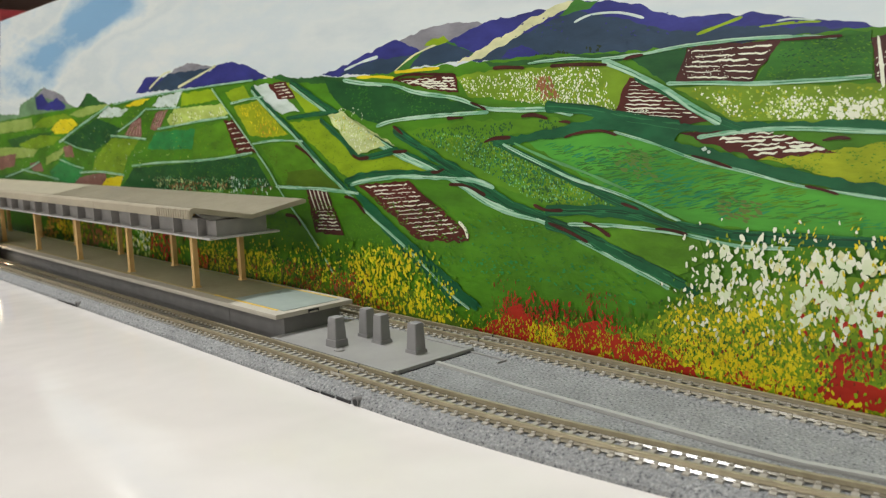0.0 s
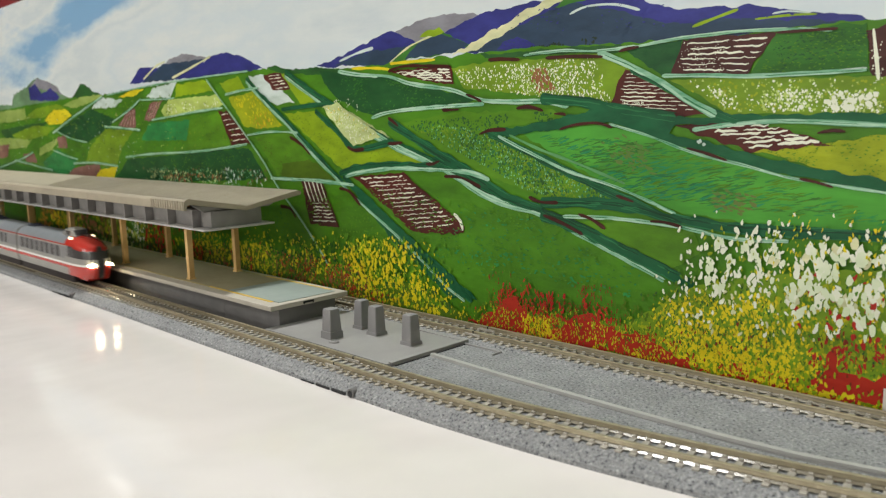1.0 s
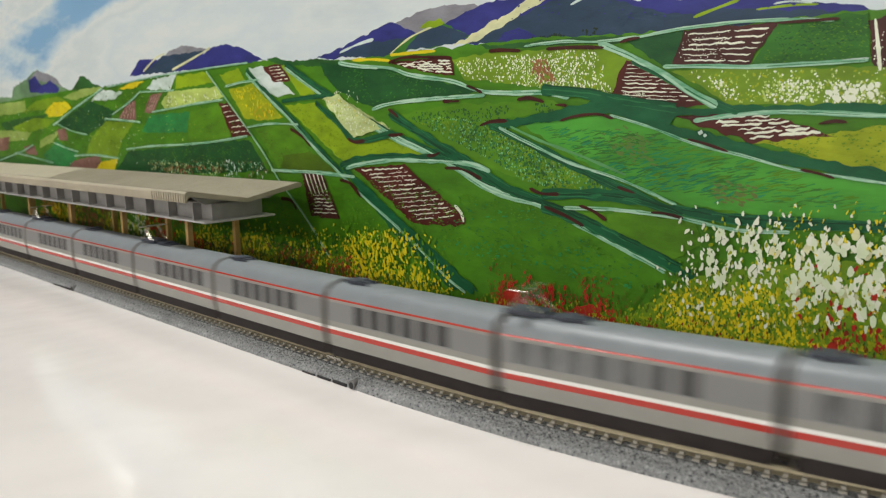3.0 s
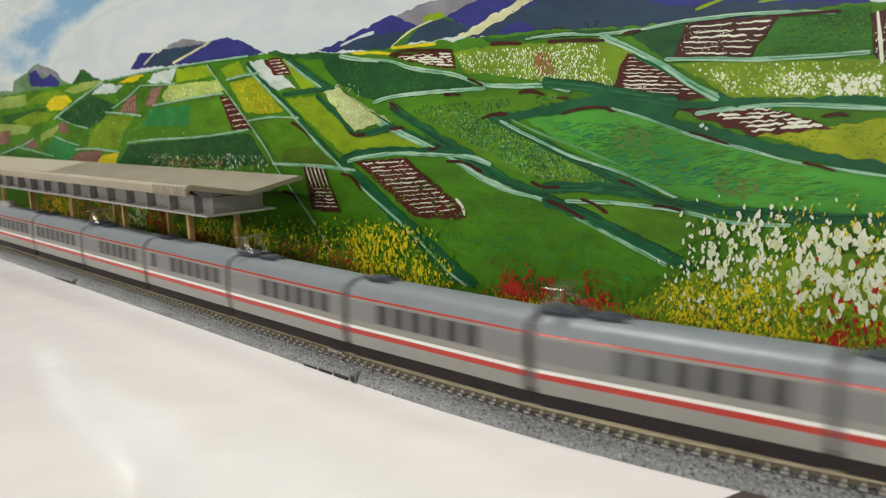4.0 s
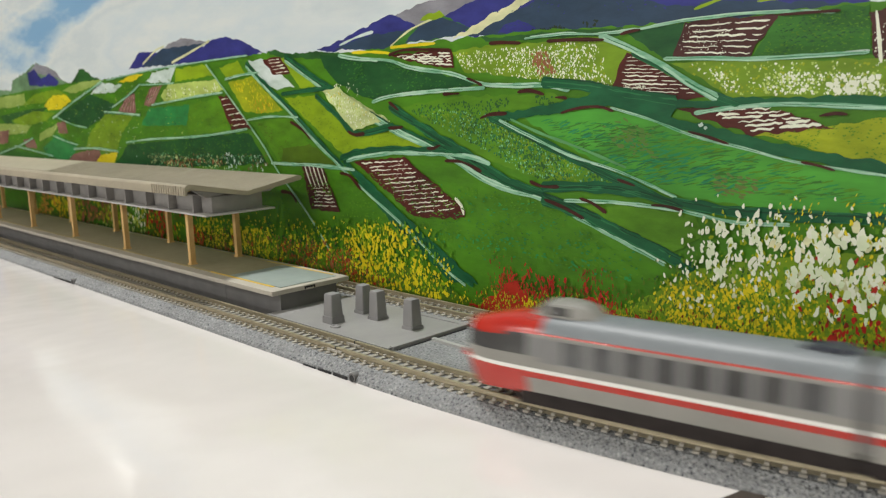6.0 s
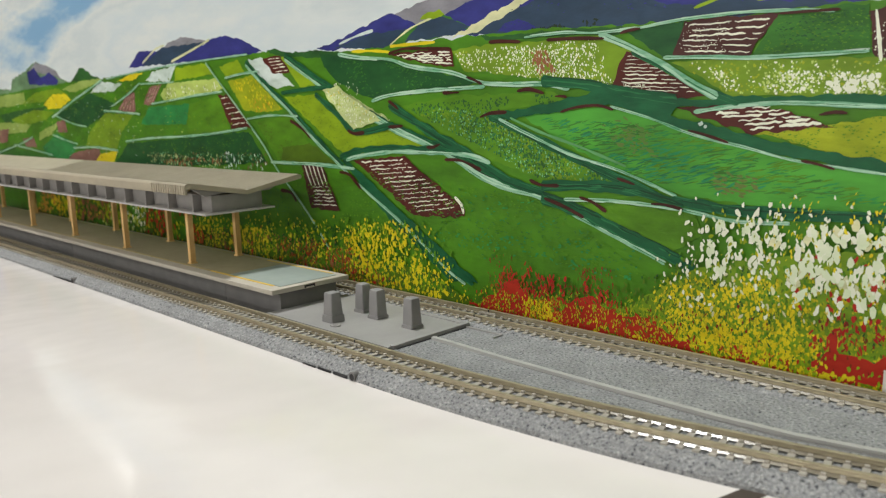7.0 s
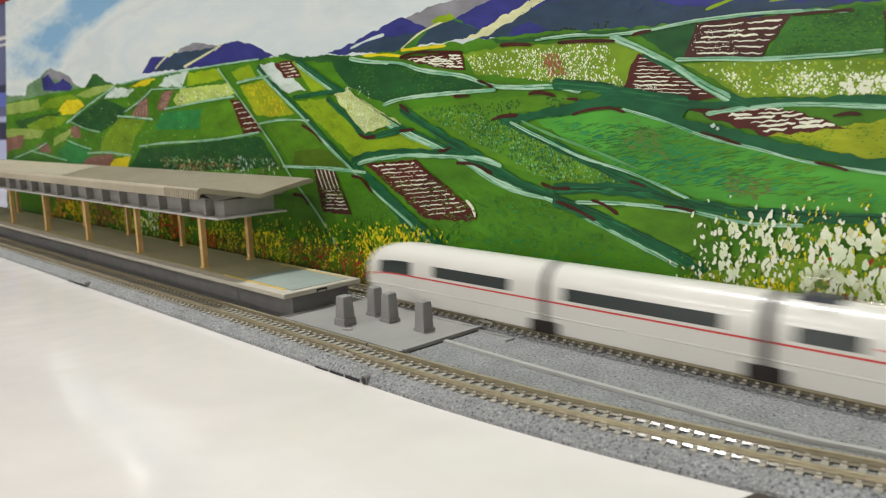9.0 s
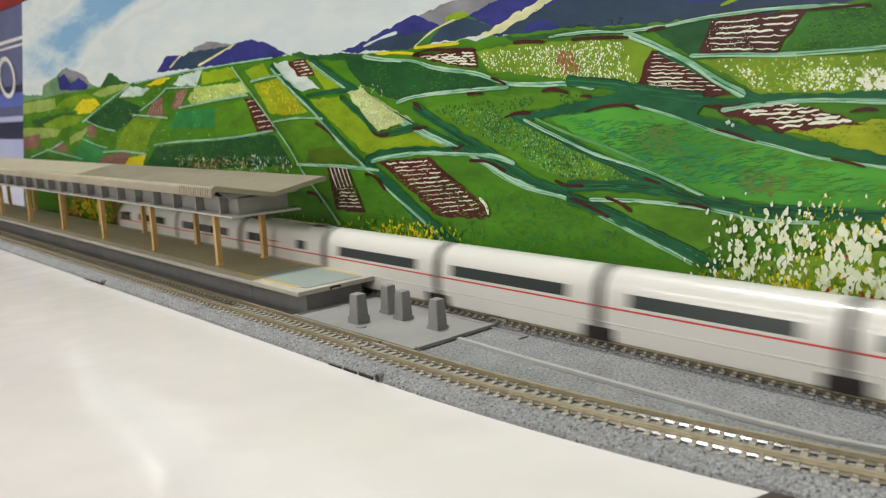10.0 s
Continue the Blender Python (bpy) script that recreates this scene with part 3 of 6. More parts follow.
PALELIME = paint("pale_lime", (0.321, 0.412, 0.099), (0.579, 0.744, 0.179))
OLIVE = paint("olive", (0.055, 0.109, 0.005), (0.100, 0.197, 0.009))
YELLOW = paint("yellow", (0.60, 0.48, 0.006), (0.80, 0.70, 0.02))
GOLD = paint("gold", (0.376, 0.325, 0.009), (0.679, 0.586, 0.016))
ORANGE = paint("orange", (0.455, 0.226, 0.014), (0.820, 0.408, 0.025))
RED = paint("red", (0.34, 0.016, 0.009), (0.48, 0.034, 0.014))
REDDISH = paint("rust_red", (0.32, 0.05, 0.01), (0.48, 0.12, 0.015))
RUST = paint("rust", (0.206, 0.081, 0.034), (0.372, 0.147, 0.061))
ORANGEBROWN = paint("orange_brown", (0.325, 0.154, 0.028), (0.586, 0.279, 0.050))
FORESTBROWN = paint("brown_green", (0.095, 0.087, 0.028), (0.172, 0.157, 0.050))
MAROON = paint("maroon", (0.052, 0.009, 0.006), (0.105, 0.017, 0.011))
MAROON2 = paint("dark_maroon", (0.044, 0.012, 0.010), (0.079, 0.021, 0.017))
DASH = paint("dash_brown", (0.034, 0.007, 0.004), (0.07, 0.014, 0.008))
PINK = paint("dusty_pink", (0.364, 0.234, 0.206), (0.658, 0.422, 0.372))
WHITE_PAINT = paint("white", (0.74, 0.78, 0.62), (0.84, 0.87, 0.72))
MINT = paint("mint", (0.396, 0.523, 0.444), (0.715, 0.820, 0.801))
MINTGREEN = paint("mint_green", (0.127, 0.317, 0.158), (0.229, 0.572, 0.286))
PALEFLOWER = paint("pale_flowers", (0.376, 0.444, 0.190), (0.679, 0.801, 0.343))
LANE = paint("lane", (0.11, 0.35, 0.19), (0.36, 0.60, 0.43), (120, 520), 0.18)
LANEPALE = paint("lane_pale", (0.32, 0.56, 0.40), (0.48, 0.69, 0.53), (160, 420), 0.2)
HEDGE2 = paint("hedge_light", (0.014, 0.135, 0.045), (0.03, 0.20, 0.07))
HEDGE3 = paint("hedge_dark", (0.004, 0.040, 0.014), (0.008, 0.065, 0.025))
BLOSSOM = paint("blossom", (0.62, 0.72, 0.47), (0.80, 0.86, 0.66))
DARKRED = paint("dark_red", (0.15, 0.022, 0.006), (0.26, 0.035, 0.010))
RUSTWASH = paint("rust_wash", (0.075, 0.21, 0.035), (0.15, 0.18, 0.045))
TEALGREEN = paint("teal_green", (0.012, 0.19, 0.065), (0.03, 0.28, 0.11))
LANEDARK = paint("lane_dark", (0.079, 0.230, 0.086), (0.143, 0.415, 0.154))
PINKBROWN = paint("pink_brown", (0.17, 0.075, 0.055), (0.30, 0.16, 0.13))
FARLIME = paint("far_lime", (0.20, 0.31, 0.05), (0.34, 0.46, 0.12))
PALEYELLOW = paint("pale_yellow", (0.479, 0.507, 0.277), (0.820, 0.820, 0.501))
INDIGO = paint("indigo", (0.021, 0.026, 0.15), (0.042, 0.048, 0.27))
SLATE = paint("slate", (0.020, 0.043, 0.076), (0.036, 0.072, 0.130))
TEAL = paint("teal_hill", (0.099, 0.182, 0.095), (0.179, 0.329, 0.172))
HILLGREY = paint("grey_hill", (0.174, 0.174, 0.198), (0.315, 0.315, 0.358))
SKY = sky_paint()
FACE, COAT = 94.0, 0.0016


def build_painting():
    board = root("painted_backdrop", "hand-painted landscape board with fields, hills and flowers", "painting")
    bm = bmesh.new()
    loft(bm, [[(x, y, z) for x, z in ((-728, 0), (330, 0), (330, 208), (-646, 208))] for y in (FACE + 0.02, 100.0)])
    part("board", bm, BOARD_EDGE, board, "pale board edge")
    WHITE = WHITE_PAINT
    rng = random.Random(7)
    layer = [0]

    def depth():
        layer[0] += 1
        return FACE - layer[0] * COAT

    def name_of(m):
        return {"paint_hedge": "painted_hedge", "paint_lane": "painted_lane", "paint_indigo": "painted_mountain", "paint_slate": "painted_mountain",
                "paint_grey_hill": "painted_mountain", "paint_dash_brown": "painted_dash"}.get(m.name, "painted_field")

    def flat(name, rings, mat, y):
        bm = bmesh.new()
        for ring in rings:
            if isinstance(ring[0], list):
                ring, y = ring
            try:
                bm.faces.new([bm.verts.new((max(x, -728 + 0.3942 * z), y, z)) for x, z in ring])
            except ValueError:
                pass
        me = bpy.data.meshes.new(name)
        bmesh.ops.scale(bm, vec=(MM, MM, MM), verts=bm.verts)
        for f in bm.faces:
            f.normal_update()
            if f.normal.y > 0:
                f.normal_flip()
        bm.to_mesh(me)
        bm.free()
        me.materials.append(mat)
        ob = new(name, me)
        ob.parent = board
        return ob

    def ragged(points, amount):
        """The outline with a hand-drawn wobble."""
        out = []
        for (x0, z0), (x1, z1) in zip(points, points[1:] + points[:1]):
            n = max(1, min(70, int(math.hypot(x1 - x0, z1 - z0) / 1.4)))
            for i in range(n):
                x, z = x0 + (x1 - x0) * i / n, z0 + (z1 - z0) * i / n
                w = Vector((x * 0.22, z * 0.22, layer[0] * 3.1))
                w2 = w * 4.0
                x, z = x + 0.35 * noise.noise(w2), z + 0.35 * noise.noise(w2 + Vector((3, 8, 1)))
                out.append((x + amount * noise.noise(w), max(0.0, z + amount * noise.noise(w + Vector((9, 4, 2))))))
        return out

    def field(mat, *points):
        y = depth()
        flat(name_of(mat), [ragged(list(points), 1.1)], mat, y)

    def daub(mat, wobble, *points):
        """A mass of paint with a torn outline."""
        y = depth()
        flat(name_of(mat), [ragged(list(points), wobble)], mat, y)

    def along(points, step):
        """Even points on a smooth line through the given ones."""
        out = []
        pts = [points[0]] + list(points) + [points[-1]]
        for i in range(1, len(pts) - 2):
            a, b, c, d = (Vector(p) for p in pts[i - 1:i + 3])
            n = max(2, int((c - b).length / step))
            for k in range(n):
                t = k / n
                out.append(0.5 * (2 * b + (c - a) * t + (2 * a - 5 * b + 4 * c - d) * t * t + (3 * b - a - 3 * c + d) * t ** 3))
        out.append(Vector(points[-1]))
        return out

    def ribbon(pts, width):
        left, right = [], []
        n = len(pts)
        for i, p in enumerate(pts):
            d = (pts[min(i + 1, n - 1)] - pts[max(i - 1, 0)])
            d = d.normalized() if d.length > 1e-6 else Vector((1, 0))
            w = width * 0.44 * (0.72 + 0.55 * noise.noise(Vector((p.x * 0.15, p.y * 0.15, layer[0] * 2.3))) + 0.28)
            if i in (0, n - 1):
                w *= 0.45
            left.append((p.x - d.y * w, max(0.0, p.y + d.x * w)))
            right.append((p.x + d.y * w, max(0.0, p.y - d.x * w)))
        return left + right[::-1]

    def bristles(mat, width, points, count, thin, gaps):
        """Broken hair lines laid along a stroke by the bristles of the brush."""
        for j in range(count):
            y, rings = depth(), []
            side = rng.uniform(-0.42, 0.42) if count > 1 else 0.0
            line = along(points, 1.3)
            n, i = len(line), rng.randrange(4)
            while i < n - 4:
                k = min(n - 1, i + rng.randrange(5, 22))
                run = []
                for q in range(i, k + 1):
                    d = (line[min(q + 1, n - 1)] - line[max(q - 1, 0)]).normalized()
                    o = side + 0.10 * noise.noise(Vector((q * 0.25, j * 7.0, layer[0])))
                    run.append(line[q] + Vector((-d.y, d.x)) * (o * width))
                rings.append(ribbon(run, width * thin * rng.uniform(0.6, 1.2)))
                i = k + rng.randrange(1, gaps)
            tagged(flat("painted_bristles", rings, mat, y), kind="stuff")

    def stroke(mat, width, *points):
        y = depth()
        flat(name_of(mat) if mat in (HEDGE, LANE, DASH) else "painted_stroke", [ribbon(along(points, 1.6), width)], mat, y)
        if mat is LANE:
            bristles(LANEPALE, width, points, 2, 0.40, 16)
            bristles(HEDGE2, width, points, 1, 0.16, 22)
        if mat is HEDGE:
            bristles(HEDGE2, width, points, 3, 0.10, 12)
            bristles(HEDGE3, width, points, 2, 0.12, 12)

    def hatch(mat, count, width, a, b, c, d):
        """Broken wavering brush lines from the side a-d to the side b-c."""
        y = depth()
        rings = []
        for k in range(count):
            t = (k + 0.5) / count + rng.uniform(-0.12, 0.12) / count
            p = Vector(a) * (1 - t) + Vector(d) * t
            q = Vector(b) * (1 - t) + Vector(c) * t
            u = rng.uniform(0.03, 0.14)
            while u < 0.93:
                v = min(0.97, u + rng.uniform(0.25, 0.7))
                n = max(3, int((q - p).length * (v - u) / 1.2))
                pts = []
                for i in range(n + 1):
                    w = u + (v - u) * i / n
                    o = p.lerp(q, w)
                    pts.append(o + Vector((0, width * 0.75 * noise.noise(Vector((o.x * 0.5, o.y * 0.3, k * 5.0))))))
                rings.append(ribbon(pts, width * rng.uniform(0.4, 0.95)))
                u = v + rng.uniform(0.02, 0.10)
        tagged(flat("painted_furrows", rings, mat, y), kind="stuff")

    def dabs(mat, count, size, tall, bias, a, b, c, d, lean=None, soft=0.0):
        """Short brush dabs in the patch a, b, c, d (top left, top right, foot right, foot left), thicker towards the foot as bias grows."""
        y = depth()
        coats, cells, deepest = [], {}, 0
        for _ in range(count):
            u, v = rng.random(), rng.random() ** (1 / bias)
            o = (Vector(a).lerp(Vector(b), u)).lerp(Vector(d).lerp(Vector(c), u), v)
            o = o + Vector((rng.gauss(0, soft * abs(b[0] - a[0])), rng.gauss(0, soft * abs(a[1] - d[1])))) if soft else o
            if noise.noise(Vector((o.x * 0.06, o.y * 0.06, layer[0]))) < -0.28:
                continue
            r = size * rng.uniform(0.45, 1.1) * 0.5
            turn = rng.gauss(0, 0.35) if lean is None else radians(lean) + rng.gauss(0, 0.12)
            cs, sn = math.cos(turn), math.sin(turn)
            ring = []
            m = 8
            for i in range(m):
                q = i * 2 * math.pi / m
                s = rng.uniform(0.55, 1.25) if mat in (WHITE_PAINT, BLOSSOM, PALEYELLOW) else rng.uniform(0.42, 1.25)
                px, pz = r * s * math.cos(q), r * tall * s * math.sin(q)
                ring.append((o.x + px * cs - pz * sn, max(0.02, o.y + px * sn + pz * cs)))
            # a dab that overlaps another lies one coat above it
            reach, w = r * 1.2 * max(1, tall), size * max(1, tall) * 1.4
            cx, cz = int(o.x // w), int(o.y // w)
            near = [e for gx in (-1, 0, 1) for gz in (-1, 0, 1) for e in cells.get((cx + gx, cz + gz), ())]
            over = [e[3] for e in near if (e[0] - o.x) ** 2 + (e[1] - o.y) ** 2 < (e[2] + reach) ** 2]
            up = max(over) + 1 if over else 0
            deepest = max(deepest, up)
            cells.setdefault((cx, cz), []).append((o.x, o.y, reach, up))
            coats.append((ring, y - up * COAT))
        layer[0] += deepest
        rings = coats
        tagged(flat("painted_flowers", rings, mat, y), kind="stuff")

    flat("painted_sky", [[(-728, 0.0), (330, 0.0), (330, 208), (-646, 208)]], SKY, FACE)
    # far mountains
    field(TEAL, (-625.1, 115.3), (-613.6, 128.4), (-576.1, 133.8), (-559.9, 138.3), (-547.8, 140.0), (-525.8, 135.9), (-504.9, 131.0), (-490.9, 123.0), (-473.8, 118.6), (-506.0, 115.3), (-591.1, 113.2))
    field(HILLGREY, (-568.9, 133.4), (-547.8, 140.0), (-525.8, 135.9), (-504.9, 131.0), (-490.9, 123.0), (-512.5, 127.7), (-534.6, 129.7))
    field(INDIGO, (-572.1, 132.6), (-553.6, 135.5), (-540.0, 126.1), (-517.1, 129.8), (-498.7, 122.4), (-504.9, 119.0), (-570.1, 121.5))
    field(TEAL, (-770.6, 112.8), (-722.9, 128.7), (-670.4, 121.1), (-620.3, 119.4), (-622.7, 113.1), (-773.4, 106.9))
    field(DARKGREEN, (-472.3, 119.5), (-452.8, 130.1), (-441.8, 128.6), (-428.9, 123.3), (-413.7, 119.6), (-468.1, 117.5))
    field(HILLGREY, (-315.4, 132.3), (-299.6, 138.5), (-278.4, 140.4), (-263.4, 137.8), (-248.3, 135.9), (-269.3, 129.3))
    field(INDIGO, (-362.7, 125.2), (-343.9, 135.7), (-318.4, 134.0), (-305.7, 131.7), (-327.1, 124.8))
    field(SLATE, (-340.8, 125.6), (-309.8, 135.6), (-252.6, 134.9), (-272.7, 126.7), (-300.8, 124.1))
    field(INDIGO, (-294.4, 124.4), (-269.0, 130.6), (-243.4, 136.2), (-226.7, 136.9), (-207.3, 132.1), (-189.2, 125.2), (-208.6, 122.7), (-255.9, 123.6))
    stroke(PALEYELLOW, 1.47, (-340.5, 127.1), (-319.9, 134.8), (-306.3, 136.8))
    stroke(PALEYELLOW, 1.55, (-298.1, 125.7), (-268.9, 131.3), (-246.9, 135.8))
    field(HILLGREY, (-84.3, 131.4), (-62.7, 137.3), (-53.5, 138.7), (-26.5, 137.2), (-21.5, 135.5), (-36.0, 128.4), (-68.9, 127.0))
    field(INDIGO, (-138.4, 122.3), (-119.1, 125.9), (-101.0, 130.4), (-90.7, 132.6), (-80.1, 134.4), (-60.6, 127.3), (-70.5, 125.7), (-97.4, 121.6), (-128.9, 121.1))
    field(SLATE, (-123.2, 121.8), (-101.3, 126.1), (-80.6, 127.0), (-63.3, 126.5), (-59.7, 122.8), (-81.1, 119.4))
    stroke(MINT, 1.33, (-119.3, 123.7), (-105.6, 126.5), (-92.7, 128.1))
    field(INDIGO, (-50.4, 128.8), (-23.4, 136.2), (-8.1, 137.1), (9.0, 137.5), (22.3, 138.7), (34.8, 137.5), (51.1, 134.2), (61.7, 128.7), (78.5, 126.7), (91.7, 126.1), (107.5, 122.9), (119.0, 120.3), (130.9, 117.4), (143.9, 115.6), (144.0, 113.2), (104.5, 116.3), (66.6, 116.7), (19.6, 118.5), (-23.9, 120.4), (-43.7, 122.5))
    field(SLATE, (-30.3, 120.9), (-8.3, 127.5), (14.4, 134.4), (22.3, 135.9), (46.6, 129.0), (62.2, 124.2), (78.6, 123.1), (93.7, 121.8), (107.7, 120.3), (120.7, 117.9), (120.8, 115.3), (86.5, 116.7), (44.4, 117.9), (14.3, 118.5))
    field(INDIGO, (-14.5, 120.5), (-11.4, 123.8), (-3.9, 125.3), (4.6, 121.9), (6.0, 118.8))
    field(INDIGO, (55.7, 127.2), (68.4, 127.5), (76.6, 125.2), (72.7, 122.3), (62.2, 123.8))
    field(INDIGO, (91.8, 125.1), (104.2, 123.3), (110.9, 120.9), (104.3, 120.0), (93.7, 121.5))
    field(GREEN, (-82.6, 120.0), (-69.7, 126.1), (-59.4, 129.1), (-48.5, 132.9), (-40.0, 128.7), (-28.9, 124.0), (-40.3, 121.7), (-69.2, 120.5))
    field(SLATE, (-70.7, 121.7), (-59.5, 128.2), (-46.8, 130.4), (-30.2, 124.1), (-40.3, 121.7), (-61.7, 121.5))
    stroke(PALEYELLOW, 0.99, (-81.0, 120.4), (-68.9, 126.0), (-59.4, 128.6), (-49.6, 130.6))
    field(LIME, (-60.5, 129.7), (-55.3, 132.1), (-48.1, 132.9), (-44.0, 130.6), (-51.1, 129.8))
    field(PALEYELLOW, (-40.3, 120.3), (-31.5, 124.2), (-19.9, 127.7), (-8.2, 131.4), (9.0, 137.1), (19.7, 139.5), (24.8, 138.4), (8.9, 133.4), (-8.3, 127.5), (-23.8, 122.6))
    field(GREEN, (15.7, 134.6), (22.3, 138.7), (33.8, 137.6), (29.9, 135.7), (19.7, 134.6))
    stroke(MINT, 0.89, (22.2, 131.0), (29.9, 132.9), (42.0, 132.2), (52.3, 129.1))
    stroke(LIME, 1.07, (72.3, 121.3), (80.2, 123.3), (88.1, 125.2))
    stroke(MINT, 0.67, (99.0, 122.6), (104.2, 122.8), (110.9, 121.5))
    stroke(LIME, 0.84, (93.7, 121.5), (104.2, 121.6), (112.6, 121.0))
    dabs(BLACKGREEN, 70, 1.46, 0.9, 1.0, (3.2, 120.7), (34.8, 121.6), (34.9, 118.8), (3.2, 119.0))
    # the green land
    field(LEAF, (-717.0, 0.0), (-771.2, 111.6), (-691.4, 114.1), (-574.4, 117.7), (-467.4, 120.2), (-411.5, 119.9), (-334.5, 122.2), (-277.6, 123.8), (-203.5, 124.3), (-179.0, 124.8), (-158.8, 121.9), (-138.5, 121.7), (-119.6, 119.9), (-81.0, 119.9), (-65.5, 120.3), (-40.3, 120.3), (-23.8, 120.8), (19.6, 119.7), (44.4, 118.3), (66.6, 117.6), (86.5, 117.2), (104.4, 117.6), (120.7, 117.9), (130.9, 117.7), (150.0, 118.0), (330.0, 112.0), (330.0, 0.0))
    field(DARKGREEN, (-185.9, 124.4), (-178.9, 125.7), (-158.7, 122.2), (-138.4, 122.0), (-119.6, 119.9), (-119.8, 118.2), (-138.8, 118.3), (-169.6, 120.9))
    field(FOREST, (-136.2, 120.4), (-119.8, 118.2), (-81.4, 113.7), (-55.0, 108.2), (-23.8, 100.9), (-55.4, 98.7), (-94.2, 95.8), (-103.4, 98.2), (-121.0, 104.4), (-132.0, 113.4))
    stroke(YELLOW, 1.58, (-109.7, 119.5), (-93.4, 118.7), (-81.2, 117.3))
    stroke(YELLOW, 1.49, (-81.0, 119.9), (-65.5, 119.8), (-50.8, 119.6))
    field(DARKGREEN, (-23.9, 119.9), (19.6, 118.9), (44.4, 117.9), (49.1, 114.8), (8.8, 117.3), (-20.8, 117.4))
    # small far fields
    field(FARLIME, (-750.2, 112.3), (-655.8, 114.1), (-587.4, 115.1), (-585.0, 104.9), (-755.6, 100.5))
    field(YELLOWGREEN, (-594.0, 105.1), (-558.2, 114.2), (-505.7, 116.2), (-482.2, 110.8), (-538.5, 105.8))
    field(YELLOW, (-539.1, 103.9), (-515.0, 111.8), (-487.1, 110.9), (-476.3, 106.1), (-497.9, 100.1), (-529.8, 98.8))
    field(FARLIME, (-493.4, 114.8), (-455.8, 119.7), (-411.5, 119.9), (-423.1, 116.6), (-470.0, 111.3))
    field(DARKGREEN, (-663.2, 95.8), (-595.9, 100.0), (-531.6, 101.8), (-553.2, 95.3), (-649.0, 88.0))
    field(YELLOWGREEN, (-631.1, 91.1), (-566.1, 99.5), (-517.1, 96.7), (-538.1, 90.2), (-601.2, 85.6))
    field(FOREST, (-512.9, 93.3), (-435.7, 110.2), (-389.8, 100.4), (-407.6, 94.5), (-447.4, 84.0), (-498.4, 90.3))
    field(YELLOWGREEN, (-456.4, 67.7), (-446.3, 79.5), (-411.9, 94.1), (-362.8, 92.2), (-384.9, 79.6), (-398.6, 64.3))
    field(FARLIME, (-762.6, 85.1), (-665.8, 89.2), (-576.5, 86.5), (-594.1, 79.3), (-688.7, 76.9))
    field(PINKBROWN, (-706.2, 79.2), (-641.0, 82.5), (-649.1, 70.5), (-712.6, 64.1))
    field(PINKBROWN, (-605.4, 74.0), (-574.9, 74.2), (-568.8, 66.1), (-595.9, 65.7))
    field(FARLIME, (-558.6, 79.4), (-501.1, 89.8), (-528.6, 77.5), (-560.9, 72.3))
    field(EMERALD, (-554.4, 66.3), (-517.6, 78.5), (-474.9, 69.3), (-488.0, 57.8), (-538.6, 54.6))
    field(GREEN, (-776.6, 54.6), (-641.0, 65.1), (-524.0, 58.0), (-540.9, 47.6), (-783.5, 39.5))
    field(PINKBROWN, (-514.6, 88.1), (-493.5, 89.8), (-491.6, 79.5), (-512.0, 79.4))
    field(MINT, (-435.7, 110.2), (-416.3, 118.0), (-376.6, 114.7), (-391.6, 109.6))
    field(YELLOW, (-385.9, 116.7), (-361.9, 120.5), (-340.0, 120.9), (-357.3, 116.3))
    field(PINKBROWN, (-391.4, 93.8), (-368.6, 108.0), (-357.4, 107.6), (-358.6, 94.1))
    field(PINKBROWN, (-344.9, 98.6), (-333.5, 110.7), (-313.7, 112.2), (-330.9, 98.3))
    field(MINT, (-338.7, 114.7), (-326.3, 120.3), (-291.5, 123.2), (-302.9, 113.2))
    field(LIME, (-293.4, 121.5), (-253.3, 122.4), (-244.7, 115.5), (-295.0, 112.9))
    field(PALELIME, (-317.5, 105.6), (-304.8, 111.8), (-242.4, 112.7), (-234.1, 105.6), (-312.0, 100.1))
    field(EMERALD, (-351.4, 85.2), (-336.3, 97.2), (-277.7, 98.2), (-284.7, 84.9))
    field(LEAF2, (-279.3, 97.9), (-238.7, 101.7), (-229.9, 81.2), (-284.3, 78.3))
    field(MAROON, (-241.3, 102.5), (-231.9, 102.8), (-205.4, 83.1), (-228.4, 81.9))
    field(LIME, (-237.4, 119.1), (-216.2, 121.9), (-208.6, 114.4), (-229.2, 112.1))
    field(FOREST, (-377.1, 71.3), (-286.3, 76.1), (-209.5, 80.5), (-191.3, 62.4), (-313.9, 56.6), (-402.8, 55.6))
    field(PINKBROWN, (-484.2, 62.6), (-429.3, 68.1), (-425.7, 56.7), (-504.4, 53.6))
    field(YELLOW, (-428.5, 62.8), (-396.2, 66.0), (-404.9, 55.5), (-441.8, 54.5))
    field(MINT, (-205.2, 121.2), (-188.5, 121.4), (-159.5, 105.3), (-177.0, 104.2), (-188.1, 107.1))
    field(MAROON, (-189.2, 121.2), (-171.6, 121.9), (-161.9, 112.6), (-179.5, 111.7))
    field(LIME, (-171.2, 120.7), (-163.1, 121.0), (-141.1, 104.6), (-155.5, 103.7))
    field(LIME2, (-228.8, 110.1), (-201.5, 112.7), (-171.8, 92.3), (-200.7, 91.2), (-212.8, 93.1))
    field(LEAF2, (-201.4, 86.4), (-166.7, 89.2), (-149.3, 73.9), (-180.6, 64.6))
    field(OLIVE, (-175.3, 71.7), (-149.3, 73.9), (-124.5, 63.7), (-176.3, 62.8))
